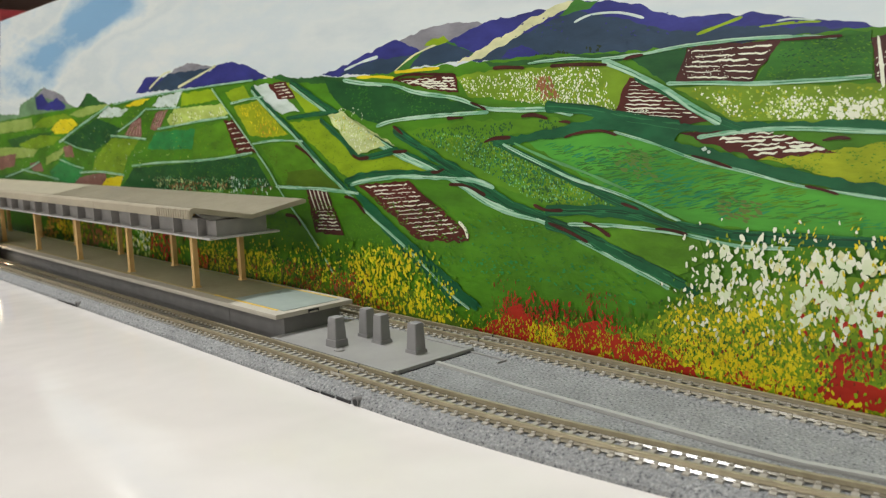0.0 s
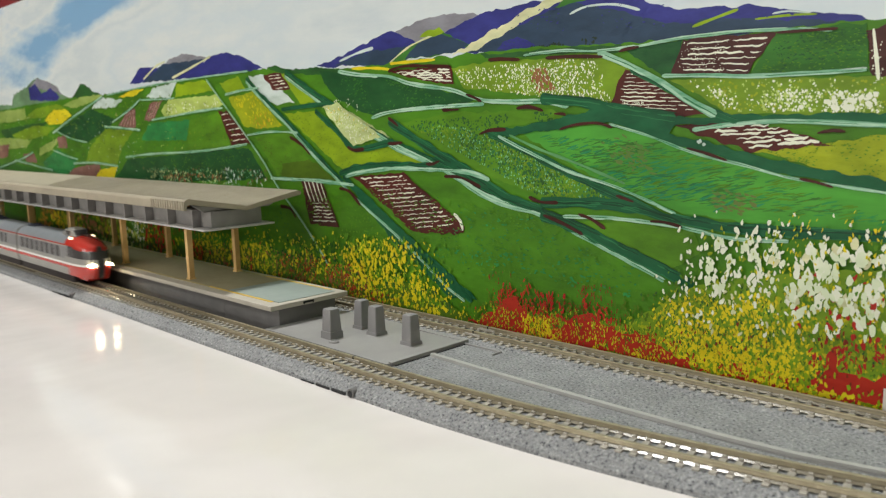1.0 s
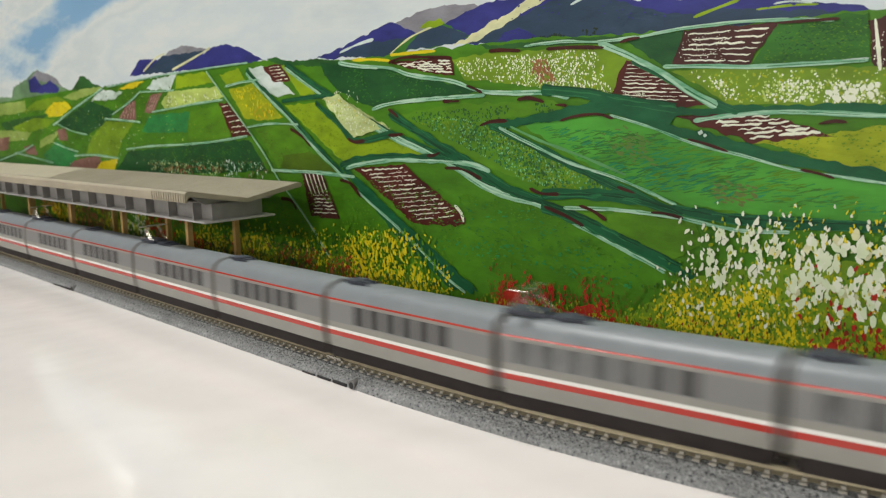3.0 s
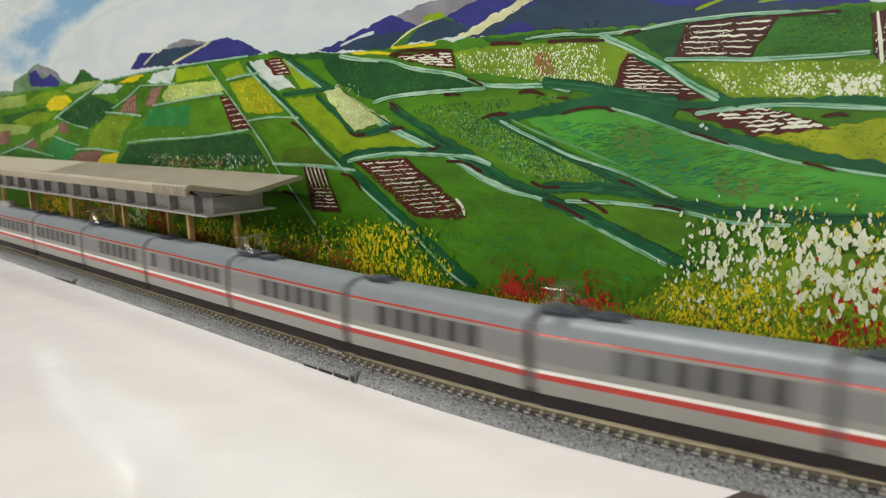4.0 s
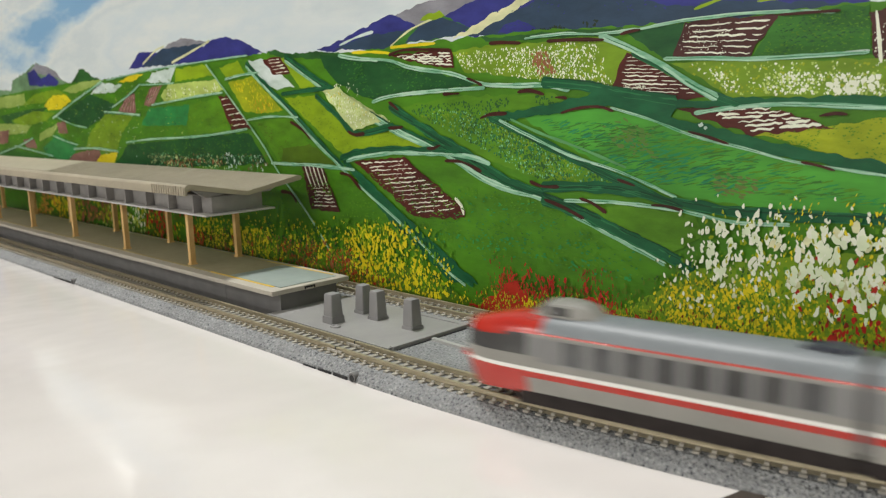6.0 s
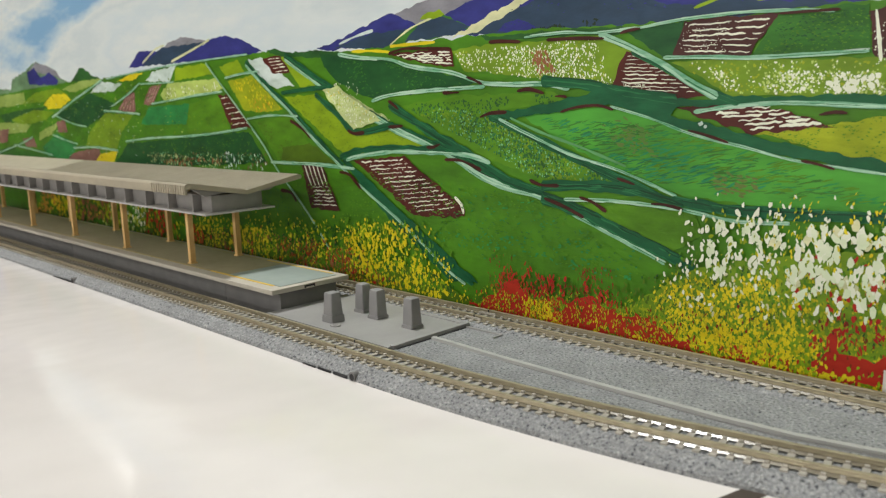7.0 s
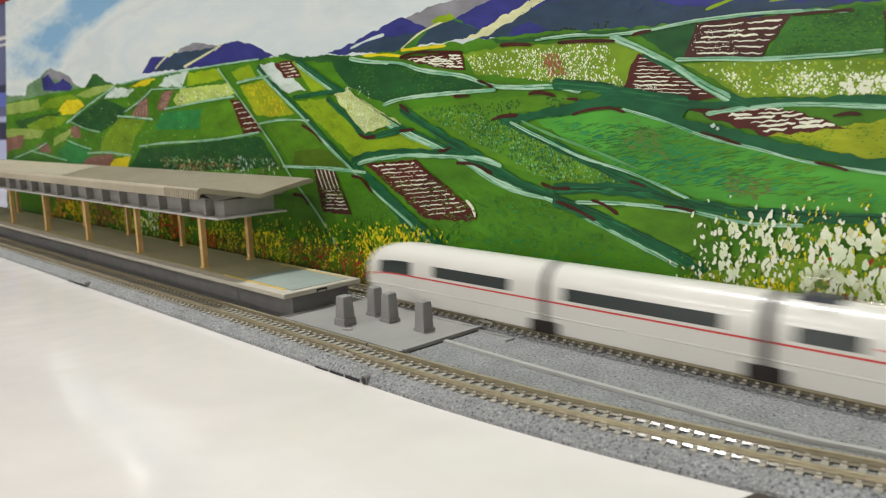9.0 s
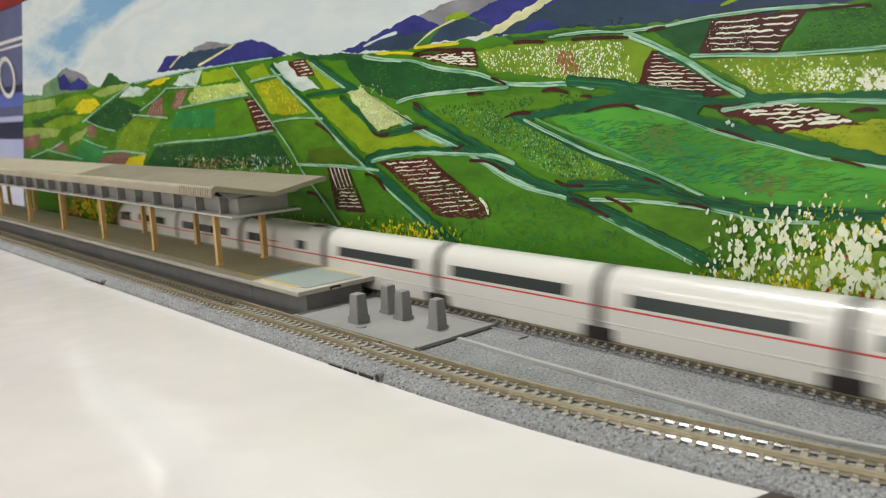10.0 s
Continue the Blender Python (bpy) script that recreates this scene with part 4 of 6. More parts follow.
    field(LIME, (-170.4, 99.0), (-142.6, 100.0), (-111.1, 80.0), (-82.6, 82.7), (-48.6, 73.0), (-80.1, 70.4), (-115.8, 66.8), (-124.8, 71.3))
    field(PALEFLOWER, (-132.7, 100.3), (-121.2, 101.6), (-82.4, 85.9), (-105.4, 83.6))
    dabs(WHITE, 160, 0.67, 1.6, 1.0, (-131.8, 100.2), (-121.2, 101.6), (-82.4, 85.9), (-105.4, 83.6))
    dabs(YELLOW, 60, 0.67, 1.6, 1.0, (-131.8, 100.2), (-121.2, 101.6), (-82.4, 85.9), (-105.4, 83.6))
    dabs(WHITE, 26, 0.83, 1.5, 1.0, (-125.6, 104.6), (-109.5, 105.3), (-103.4, 98.2), (-121.5, 98.2))
    hatch(WHITE, 6, 0.80, (-240.1, 101.7), (-232.0, 102.2), (-206.6, 83.8), (-227.0, 82.5))
    hatch(WHITE, 5, 0.73, (-186.3, 121.3), (-173.9, 121.4), (-164.0, 112.7), (-178.3, 112.2))
    hatch(PINK, 5, 1.20, (-389.2, 94.6), (-368.8, 107.2), (-357.6, 106.8), (-358.4, 94.9))
    hatch(PINK, 4, 1.14, (-342.9, 99.3), (-331.8, 110.2), (-315.5, 111.5), (-330.7, 99.1))
    dabs(ORANGE, 40, 1.11, 1.6, 1.0, (-207.1, 98.2), (-188.9, 100.2), (-172.9, 92.3), (-198.9, 91.5))
    dabs(YELLOW, 110, 0.9, 2.4, 1.0, (-224.4, 109.2), (-201.6, 111.5), (-173.8, 93.6), (-201.8, 92.2))
    dabs(WHITE, 50, 1.20, 1.4, 1.0, (-310.3, 108.3), (-244.1, 110.7), (-238.1, 105.7), (-308.4, 101.5))
    # larger fields
    field(LEAF2, (-78.7, 92.2), (-41.3, 95.8), (14.1, 96.1), (19.5, 92.7), (-9.1, 89.4), (-22.3, 87.0), (19.4, 71.6), (51.7, 61.4), (42.6, 58.9), (8.2, 60.8), (-22.1, 69.1), (-45.6, 76.6))
    dabs(YELLOWGREEN, 500, 1.5, 0.9, 1.0, (-72.4, 91.5), (-18.4, 88.6), (47.5, 61.7), (8.2, 61.7))
    dabs(DARKGREEN, 900, 1.1, 1.2, 1.0, (-72.4, 91.5), (-18.4, 88.6), (47.5, 61.7), (8.2, 61.7))
    dabs(DARKGREEN, 220, 1.16, 1.2, 1.0, (-70.8, 92.6), (14.1, 95.0), (14.1, 92.0), (-21.6, 87.7))
    dabs(MINTGREEN, 330, 0.9, 1.2, 1.0, (-70.9, 92.0), (-18.4, 88.6), (42.6, 61.4), (2.4, 62.8))
    dabs(HEDGE2, 260, 1.1, 1.3, 1.0, (-72.4, 92.1), (-18.4, 88.6), (45.1, 61.5), (8.2, 61.7))
    field(BRIGHT, (-1.9, 87.0), (35.0, 89.4), (42.4, 88.8), (73.8, 80.6), (106.5, 72.2), (144.4, 67.4), (145.2, 55.6), (107.3, 56.2), (72.3, 57.7), (35.1, 68.8))
    dabs(GREEN, 300, 7.0, 0.09, 1.0, (4.0, 86.0), (63.1, 82.4), (139.3, 58.7), (49.8, 63.1), lean=9)
    dabs(EMERALD, 260, 6.0, 0.10, 1.0, (4.0, 86.0), (63.1, 82.4), (139.3, 58.7), (49.8, 63.1), lean=10)
    dabs(LEAF2, 160, 6.0, 0.10, 1.0, (40.0, 82.0), (90.1, 76.4), (139.3, 58.7), (60.8, 62.1), lean=10)
    dabs(TEALGREEN, 85, 6.5, 0.14, 1.0, (18.0, 84.0), (58.1, 76.4), (112.3, 57.7), (52.8, 64.1), lean=14)
    dabs(HEDGE2, 40, 5.5, 0.12, 1.0, (22.0, 84.0), (60.1, 74.4), (100.3, 58.7), (54.8, 64.1), lean=14)
    dabs(RUSTWASH, 60, 3.4, 0.35, 1.0, (38.0, 85.0), (56.0, 81.5), (56.0, 74.0), (44.0, 75.0), lean=-15, soft=0.12)
    dabs(RUSTWASH, 50, 3.2, 0.35, 1.0, (80.0, 67.5), (97.0, 66.0), (93.0, 59.5), (82.0, 60.0), lean=-10, soft=0.12)
    dabs(EMERALD, 160, 2.17, 0.5, 1.0, (-10.2, 36.4), (57.2, 38.6), (50.3, 25.0), (-108.4, 33.0))
    field(LIME2, (93.5, 80.3), (109.5, 81.7), (143.1, 86.6), (144.3, 69.3), (123.2, 71.6), (106.3, 77.5))
    field(YELLOWGREEN, (-40.6, 115.1), (-17.7, 116.2), (34.9, 115.6), (54.2, 107.0), (41.3, 95.0), (8.6, 101.3), (-33.4, 106.5))
    dabs(WHITE, 330, 0.75, 1.5, 1.0, (-38.5, 114.4), (34.9, 114.4), (41.3, 95.8), (-33.4, 107.0))
    dabs(PALELIME, 160, 0.75, 1.5, 1.0, (-38.5, 114.4), (34.9, 114.4), (41.3, 95.8), (-33.4, 107.0))
    dabs(WHITE, 420, 0.62, 1.7, 1.0, (-8.0, 114.0), (36.0, 113.6), (43.0, 98.0), (0.0, 103.0), soft=0.05)
    dabs(LIME2, 160, 0.9, 1.3, 1.0, (-38.5, 114.4), (34.9, 114.4), (41.3, 95.8), (-33.4, 107.0))
    dabs(RUST, 90, 1.30, 1.5, 1.0, (2.5, 111.5), (10.9, 112.0), (15.5, 103.1), (5.8, 103.2))
    field(MAROON, (-82.8, 116.6), (-61.9, 116.5), (-40.5, 116.2), (-38.8, 108.3), (-57.8, 110.8))
    field(MAROON, (39.4, 95.0), (46.9, 108.5), (52.0, 108.0), (77.1, 92.6), (53.1, 90.2))
    field(FOREST, (47.3, 115.7), (69.9, 117.3), (66.0, 105.9), (61.8, 105.8))
    field(MAROON2, (65.2, 105.8), (69.9, 117.5), (101.0, 117.0), (91.5, 104.3))
    field(GREEN2, (101.4, 116.8), (126.8, 116.9), (128.5, 102.9), (92.2, 104.1))
    field(MAROON2, (126.9, 114.7), (135.5, 117.2), (137.0, 93.9), (129.6, 95.8))
    field(GREEN2, (135.5, 117.2), (149.2, 115.6), (150.9, 91.9), (137.1, 92.4))
    field(YELLOWGREEN, (64.8, 104.5), (92.6, 103.5), (136.5, 101.3), (137.2, 90.5), (85.5, 92.4))
    dabs(WHITE, 130, 0.86, 1.1, 1.4, (71.1, 104.1), (130.7, 100.9), (132.5, 91.3), (85.4, 93.1))
    dabs(PALELIME, 120, 0.86, 1.1, 1.0, (71.1, 104.1), (130.7, 100.9), (132.5, 91.3), (85.4, 93.1))
    dabs(LIME2, 160, 1.2, 0.8, 1.0, (67.0, 103.5), (133.0, 100.9), (134.0, 91.3), (85.4, 93.1))
    dabs(PALELIME, 200, 1.0, 1.2, 1.0, (78.0, 100.0), (130.7, 97.5), (133.5, 91.3), (87.4, 93.1))
    dabs(WHITE, 260, 0.8, 1.2, 1.0, (74.0, 102.0), (128.7, 97.5), (133.5, 91.5), (86.4, 93.3))
    dabs(WHITE, 26, 2.3, 0.9, 1.0, (112.0, 98.0), (132.0, 97.0), (133.0, 92.0), (108.0, 93.0))
    field(MAROON, (66.4, 88.8), (91.3, 89.5), (105.8, 86.6), (119.1, 82.0), (93.5, 79.7))
    field(MAROON, (-111.3, 66.4), (-73.7, 68.9), (-34.2, 46.3), (-35.0, 42.5), (-68.2, 41.0))
    field(MAROON2, (-157.1, 63.4), (-138.6, 63.3), (-124.7, 39.5), (-150.7, 38.9))
    field(LEAF2, (19.3, 51.4), (42.7, 53.8), (74.6, 53.1), (76.9, 44.6), (64.1, 36.8), (42.8, 45.7))
    hatch(WHITE, 5, 0.98, (-80.5, 116.2), (-40.5, 115.5), (-39.4, 109.0), (-57.7, 111.3))
    hatch(WHITE, 10, 0.63, (46.9, 107.9), (51.5, 107.6), (75.9, 93.1), (41.3, 95.0))
    dabs(WHITE, 120, 0.43, 1.0, 1.0, (44.7, 97.7), (53.9, 97.3), (67.2, 91.4), (51.8, 91.0))
    hatch(WHITE, 6, 0.76, (69.1, 116.5), (99.6, 116.1), (92.5, 104.9), (66.4, 107.0))
    dabs(WHITE, 170, 0.43, 1.0, 1.0, (69.5, 116.8), (99.6, 116.1), (92.5, 105.3), (66.9, 107.0))
    stroke(WHITE, 1.10, (128.7, 115.1), (129.7, 108.5), (130.8, 100.5))
    dabs(WHITE, 30, 0.47, 1.2, 1.0, (127.9, 111.8), (131.3, 111.5), (132.1, 97.3), (129.7, 99.0))
    hatch(WHITE, 6, 1.07, (75.6, 88.6), (98.7, 88.8), (117.8, 82.7), (93.5, 80.3))
    hatch(WHITE, 13, 0.78, (-108.6, 65.9), (-74.6, 68.1), (-36.9, 46.2), (-66.6, 41.9))
    dabs(WHITE, 60, 0.70, 0.7, 1.0, (-106.0, 64.8), (-74.6, 67.3), (-37.6, 46.6), (-65.8, 42.5))
    stroke(WHITE, 1.78, (-40.9, 51.5), (-36.9, 48.2), (-35.6, 44.2))
    hatch(WHITE, 6, 0.80, (-148.4, 51.4), (-134.2, 52.1), (-126.4, 41.1), (-148.5, 40.3))
    stroke(WHITE, 0.86, (-154.1, 62.5), (-152.0, 57.4), (-148.9, 51.4))
    stroke(WHITE, 0.86, (-150.4, 62.6), (-148.3, 57.5), (-145.3, 51.5))
    stroke(WHITE, 0.85, (-146.8, 62.8), (-144.7, 57.7), (-141.7, 51.7))
    stroke(WHITE, 0.85, (-143.2, 62.9), (-141.2, 57.8), (-138.2, 51.9))
    stroke(WHITE, 0.84, (-139.7, 63.0), (-137.6, 57.9), (-134.7, 52.0))
    stroke(MINT, 0.67, (100.5, 104.1), (108.5, 103.9), (127.6, 104.2))
    dabs(LEAF2, 700, 1.79, 0.4, 1.0, (-106.2, 62.0), (8.1, 54.3), (64.3, 26.9), (-118.4, 23.2))
    dabs(GREEN, 500, 1.79, 0.4, 1.0, (-106.2, 62.0), (8.1, 54.3), (64.3, 26.9), (-118.4, 23.2))
    dabs(EMERALD, 90, 1.93, 0.4, 1.0, (-57.3, 58.4), (8.1, 52.0), (45.4, 33.0), (-30.1, 24.3))
    dabs(GREEN, 260, 1.82, 0.35, 1.0, (-124.5, 117.2), (-77.5, 111.7), (-31.0, 101.2), (-99.2, 97.5))
    dabs(LEAF2, 220, 1.16, 0.35, 1.0, (102.8, 115.8), (126.9, 115.6), (128.5, 103.5), (94.4, 104.5))
    dabs(FOREST, 260, 1.16, 0.35, 1.0, (102.8, 115.8), (126.9, 115.6), (128.5, 103.5), (94.4, 104.5))
    dabs(YELLOWGREEN, 260, 1.71, 0.4, 1.0, (-166.8, 97.1), (-142.7, 98.8), (-52.9, 73.5), (-119.4, 67.9))
    dabs(LEAF2, 200, 1.02, 0.4, 1.0, (97.2, 79.6), (132.9, 85.3), (133.8, 70.6), (109.8, 76.8))
    dabs(LEAF2, 300, 1.83, 0.4, 1.0, (-363.9, 70.7), (-216.0, 78.5), (-193.4, 64.3), (-313.6, 58.2))
    dabs(OLIVE, 160, 1.55, 0.5, 1.0, (-199.5, 86.7), (-153.2, 75.7), (-129.2, 64.2), (-176.2, 63.5))
    dabs(GREEN, 300, 1.99, 0.5, 1.0, (-507.5, 110.7), (-231.0, 108.8), (-211.6, 65.2), (-459.8, 64.0))
    dabs(YELLOWGREEN, 300, 2.21, 0.5, 1.0, (-657.5, 109.8), (-302.5, 115.4), (-209.3, 81.8), (-610.0, 61.3))
    dabs(MINT, 90, 1.90, 0.6, 1.0, (-659.7, 104.5), (-354.2, 113.8), (-356.5, 61.8), (-644.8, 55.2))
    dabs(FOREST, 300, 1.85, 0.6, 1.0, (-657.5, 109.8), (-303.2, 111.7), (-280.8, 63.6), (-679.8, 54.4))
    dabs(PALELIME, 120, 1.83, 0.6, 1.0, (-657.5, 109.8), (-303.2, 111.7), (-278.9, 74.6), (-673.0, 71.4))
    dabs(GREEN, 500, 2.11, 0.5, 1.0, (-289.9, 55.9), (-188.6, 56.0), (-128.3, 19.2), (-288.8, 17.9))
    dabs(LEAF2, 400, 1.81, 0.5, 1.0, (-176.7, 59.6), (-115.5, 58.8), (-82.6, 29.6), (-148.1, 23.4))
    dabs(LEAF2, 200, 1.26, 0.5, 1.0, (22.1, 51.1), (72.5, 52.6), (64.1, 38.0), (42.8, 46.1))
    dabs(SLATE, 120, 1.18, 0.4, 1.0, (-14.3, 129.4), (86.3, 122.6), (104.4, 117.3), (-8.4, 120.4))
    dabs(INDIGO, 120, 1.18, 0.5, 1.0, (-20.3, 134.5), (44.3, 134.3), (114.2, 120.5), (19.6, 123.9))
    # hedges and lanes
    stroke(HEDGE, 3.96, (-206.6, 120.0), (-188.1, 107.1), (-166.2, 93.4), (-142.8, 77.0), (-119.9, 62.7))
    stroke(LANE, 1.83, (-206.8, 118.4), (-188.2, 105.5), (-166.3, 91.9), (-143.0, 75.5), (-120.0, 61.2))
    stroke(HEDGE, 3.31, (-119.5, 66.7), (-98.2, 51.0), (-74.0, 35.9), (-51.5, 23.2), (-30.5, 12.7))
    field(HEDGE, (-118.8, 64.5), (-106.3, 60.3), (-58.6, 31.9), (-27.0, 14.0), (-44.6, 12.6), (-82.2, 35.2))
    stroke(LANE, 1.39, (-124.4, 64.3), (-106.8, 53.4), (-81.9, 39.7), (-62.6, 28.2), (-48.0, 18.3), (-35.3, 12.3))
    stroke(HEDGE, 4.78, (-166.8, 121.3), (-147.0, 111.3), (-121.4, 99.3), (-83.3, 83.8), (-49.3, 73.5), (-19.1, 62.0), (8.1, 56.2))
    stroke(LANE, 1.86, (-167.0, 119.2), (-147.2, 109.2), (-121.6, 97.4), (-83.4, 81.9), (-49.4, 71.7), (-19.1, 60.3), (8.1, 54.6))
    stroke(HEDGE, 4.92, (-82.7, 93.3), (-56.3, 81.1), (-32.0, 70.6), (-9.7, 60.4), (9.6, 55.6))
    stroke(LANE, 1.71, (-125.9, 101.7), (-103.9, 92.7), (-83.3, 83.8), (-49.4, 72.0), (-19.2, 58.8), (8.1, 53.9), (27.4, 47.1), (47.7, 39.7), (64.2, 33.5))
    stroke(HEDGE, 5.57, (8.1, 54.3), (27.4, 49.7), (47.7, 42.7), (66.3, 36.4), (75.1, 32.8))
    stroke(LANE, 1.94, (-119.7, 118.8), (-102.1, 116.0), (-81.4, 114.0), (-66.0, 109.8), (-40.9, 106.0), (-24.4, 101.2), (-5.9, 99.5), (8.6, 99.1), (22.2, 96.9))
    stroke(LANE, 1.78, (-95.1, 95.0), (-82.5, 97.3), (-55.4, 98.7), (-21.3, 99.2))
    field(HEDGE, (-21.6, 87.2), (16.8, 91.9), (35.0, 96.0), (56.3, 92.9), (81.6, 90.7), (85.5, 92.0), (142.8, 90.9), (143.1, 87.5), (105.7, 89.0), (67.3, 89.1), (65.2, 86.1), (93.5, 79.6), (118.3, 74.2), (144.2, 70.3), (144.5, 66.8), (123.3, 69.6), (93.7, 75.6), (63.1, 83.0), (39.9, 90.5), (19.5, 88.8), (-9.1, 85.2))
    stroke(LANE, 1.08, (40.4, 89.7), (56.4, 85.4), (73.8, 79.5), (91.8, 75.5), (106.5, 71.9), (123.3, 69.6), (133.9, 68.3), (144.5, 66.8))
    stroke(LANE, 1.72, (73.6, 87.1), (87.5, 88.7), (105.7, 89.4), (132.7, 87.7), (143.1, 87.2))
    stroke(HEDGE, 4.09, (8.6, 100.2), (29.9, 97.9), (49.4, 94.3), (67.2, 91.4))
    stroke(HEDGE, 3.46, (-19.1, 86.7), (-0.3, 80.1), (22.1, 71.5), (40.1, 64.7), (54.5, 59.9), (68.1, 54.6))
    stroke(LANE, 1.30, (-13.8, 85.7), (2.6, 79.2), (22.1, 71.9), (42.6, 66.9), (68.0, 58.2))
    stroke(LANEDARK, 1.31, (-7.6, 86.1), (8.4, 80.2), (27.4, 74.6), (47.4, 67.9))
    stroke(HEDGE, 4.31, (65.9, 56.7), (86.8, 54.7), (107.3, 54.7), (134.7, 55.4), (145.3, 55.2))
    stroke(HEDGE, 4.69, (8.2, 58.9), (30.0, 60.0), (49.9, 59.3), (70.3, 54.8))
    stroke(LANE, 1.42, (19.3, 54.1), (40.2, 54.9), (54.6, 54.6), (68.1, 53.8), (88.8, 51.1), (107.4, 51.8))
    stroke(HEDGE, 2.45, (49.2, 108.9), (64.9, 101.1), (77.5, 94.5), (89.4, 89.7))
    stroke(LANE, 2.50, (35.4, 115.9), (46.9, 111.1), (60.5, 104.4), (71.3, 97.5), (82.0, 91.8))
    stroke(LANE, 1.13, (0.3, 117.5), (19.6, 117.7), (34.9, 116.4), (51.4, 116.6), (66.6, 117.8), (86.5, 118.1), (104.4, 117.3), (117.6, 115.6))
    stroke(LANE, 1.40, (61.8, 105.8), (77.2, 105.2), (92.6, 103.9), (111.8, 103.7), (127.6, 103.6))
    stroke(HEDGE, 3.83, (-122.3, 67.3), (-105.5, 71.0), (-79.9, 72.5), (-45.8, 72.1))
    stroke(LANE, 2.11, (-117.3, 65.9), (-105.7, 68.2), (-80.0, 70.9), (-56.8, 70.8), (-32.0, 70.3), (-18.9, 67.3))
    stroke(LANE, 2.15, (-186.5, 63.2), (-165.2, 63.1), (-144.2, 63.1), (-110.7, 61.8))
    stroke(HEDGE, 2.65, (-171.8, 101.5), (-150.4, 102.6), (-130.5, 103.0))
    stroke(HEDGE, 3.36, (-140.6, 99.9), (-122.3, 88.9), (-108.4, 80.0), (-79.3, 83.8))
    stroke(LANE, 1.29, (-251.9, 122.3), (-231.5, 105.5), (-208.7, 86.4), (-192.4, 72.1), (-179.6, 58.3), (-161.9, 43.8), (-147.4, 30.4), (-132.6, 15.1))
    stroke(LANEDARK, 1.06, (-305.3, 100.7), (-266.6, 102.5), (-234.3, 104.3))
    stroke(LANE, 1.49, (-377.7, 73.0), (-335.6, 75.7), (-286.1, 77.2), (-249.1, 79.1), (-209.2, 82.5))
    stroke(LANE, 1.44, (-330.7, 99.1), (-297.2, 101.2), (-266.5, 103.2), (-234.3, 104.3))
    stroke(LANE, 1.77, (-520.0, 91.9), (-472.0, 104.1), (-435.0, 112.8), (-409.8, 118.6))
    stroke(LANE, 1.64, (-411.4, 95.8), (-382.4, 94.5), (-349.8, 92.4))
    stroke(LANE, 1.60, (-396.2, 98.9), (-365.0, 107.1), (-345.1, 114.2))
    stroke(LANE, 1.38, (-512.8, 93.8), (-477.1, 86.9), (-447.4, 84.0))
    stroke(LANE, 1.42, (-523.2, 77.5), (-493.6, 72.9), (-469.8, 70.3))
    stroke(LANE, 1.79, (-480.5, 66.9), (-435.9, 68.0), (-392.1, 66.1))
    stroke(LANE, 1.26, (-208.5, 87.7), (-184.5, 89.4), (-157.1, 88.7))
    stroke(LANE, 1.61, (-678.0, 58.9), (-607.3, 68.8), (-574.5, 75.3))
    stroke(LANE, 1.56, (-626.9, 67.5), (-578.4, 63.9), (-528.8, 59.8))
    stroke(LANE, 1.28, (-230.5, 112.1), (-211.1, 113.8), (-193.0, 114.2))
    stroke(LANE, 1.11, (-345.2, 113.4), (-303.0, 112.5), (-295.0, 112.9))
    stroke(LANE, 1.09, (-401.4, 119.0), (-334.5, 122.2), (-270.2, 123.7), (-203.5, 124.3))
    field(PALEFLOWER, (-134.5, 101.6), (-121.0, 103.2), (-88.0, 86.2), (-109.5, 81.0))
    dabs(WHITE, 130, 0.67, 1.6, 1.0, (-131.8, 100.6), (-121.2, 101.6), (-90.4, 86.9), (-108.4, 82.6))
    dabs(LIME, 70, 0.8, 1.5, 1.0, (-131.8, 100.2), (-121.2, 101.6), (-90.4, 86.9), (-108.4, 82.6))
    dabs(YELLOW, 40, 0.67, 1.6, 1.0, (-131.8, 100.2), (-121.2, 101.6), (-90.4, 86.9), (-108.4, 82.6))
    # brown dashes
    stroke(DASH, 1.66, (-57.4, 73.4), (-52.9, 73.5), (-48.5, 75.0))
    stroke(DASH, 1.61, (-46.0, 68.0), (-35.5, 67.8), (-23.9, 64.0))
    stroke(DASH, 1.48, (2.4, 61.0), (8.8, 59.2), (17.2, 59.4))
    stroke(DASH, 1.35, (43.8, 63.4), (47.4, 62.5), (51.3, 61.4))
    stroke(DASH, 1.46, (9.8, 54.0), (19.3, 51.4), (29.0, 47.6))
    stroke(DASH, 1.42, (26.9, 55.4), (32.6, 54.0), (39.2, 50.6))
    stroke(DASH, 1.31, (58.1, 54.8), (63.7, 54.8), (70.7, 53.6))
    stroke(DASH, 1.37, (18.1, 88.0), (24.8, 89.6), (35.0, 90.2), (41.9, 88.4))
    stroke(DASH, 1.58, (-46.1, 97.4), (-41.3, 97.3), (-35.8, 97.3))
    stroke(DASH, 1.53, (-31.5, 103.6), (-27.0, 102.2), (-22.5, 100.2))
    stroke(DASH, 1.71, (-82.6, 94.9), (-79.5, 93.3), (-75.6, 90.8))
    stroke(DASH, 1.52, (-24.2, 86.5), (-18.4, 88.1), (-9.1, 88.4))
    stroke(DASH, 1.45, (-18.3, 117.0), (-11.5, 116.9), (-1.4, 115.9))
    stroke(DASH, 1.34, (11.5, 115.6), (24.8, 115.2), (37.8, 114.1))
    stroke(DASH, 1.27, (44.5, 115.4), (48.0, 116.1), (52.7, 116.4))
    stroke(DASH, 1.23, (71.7, 81.0), (77.9, 79.5), (86.4, 76.9))
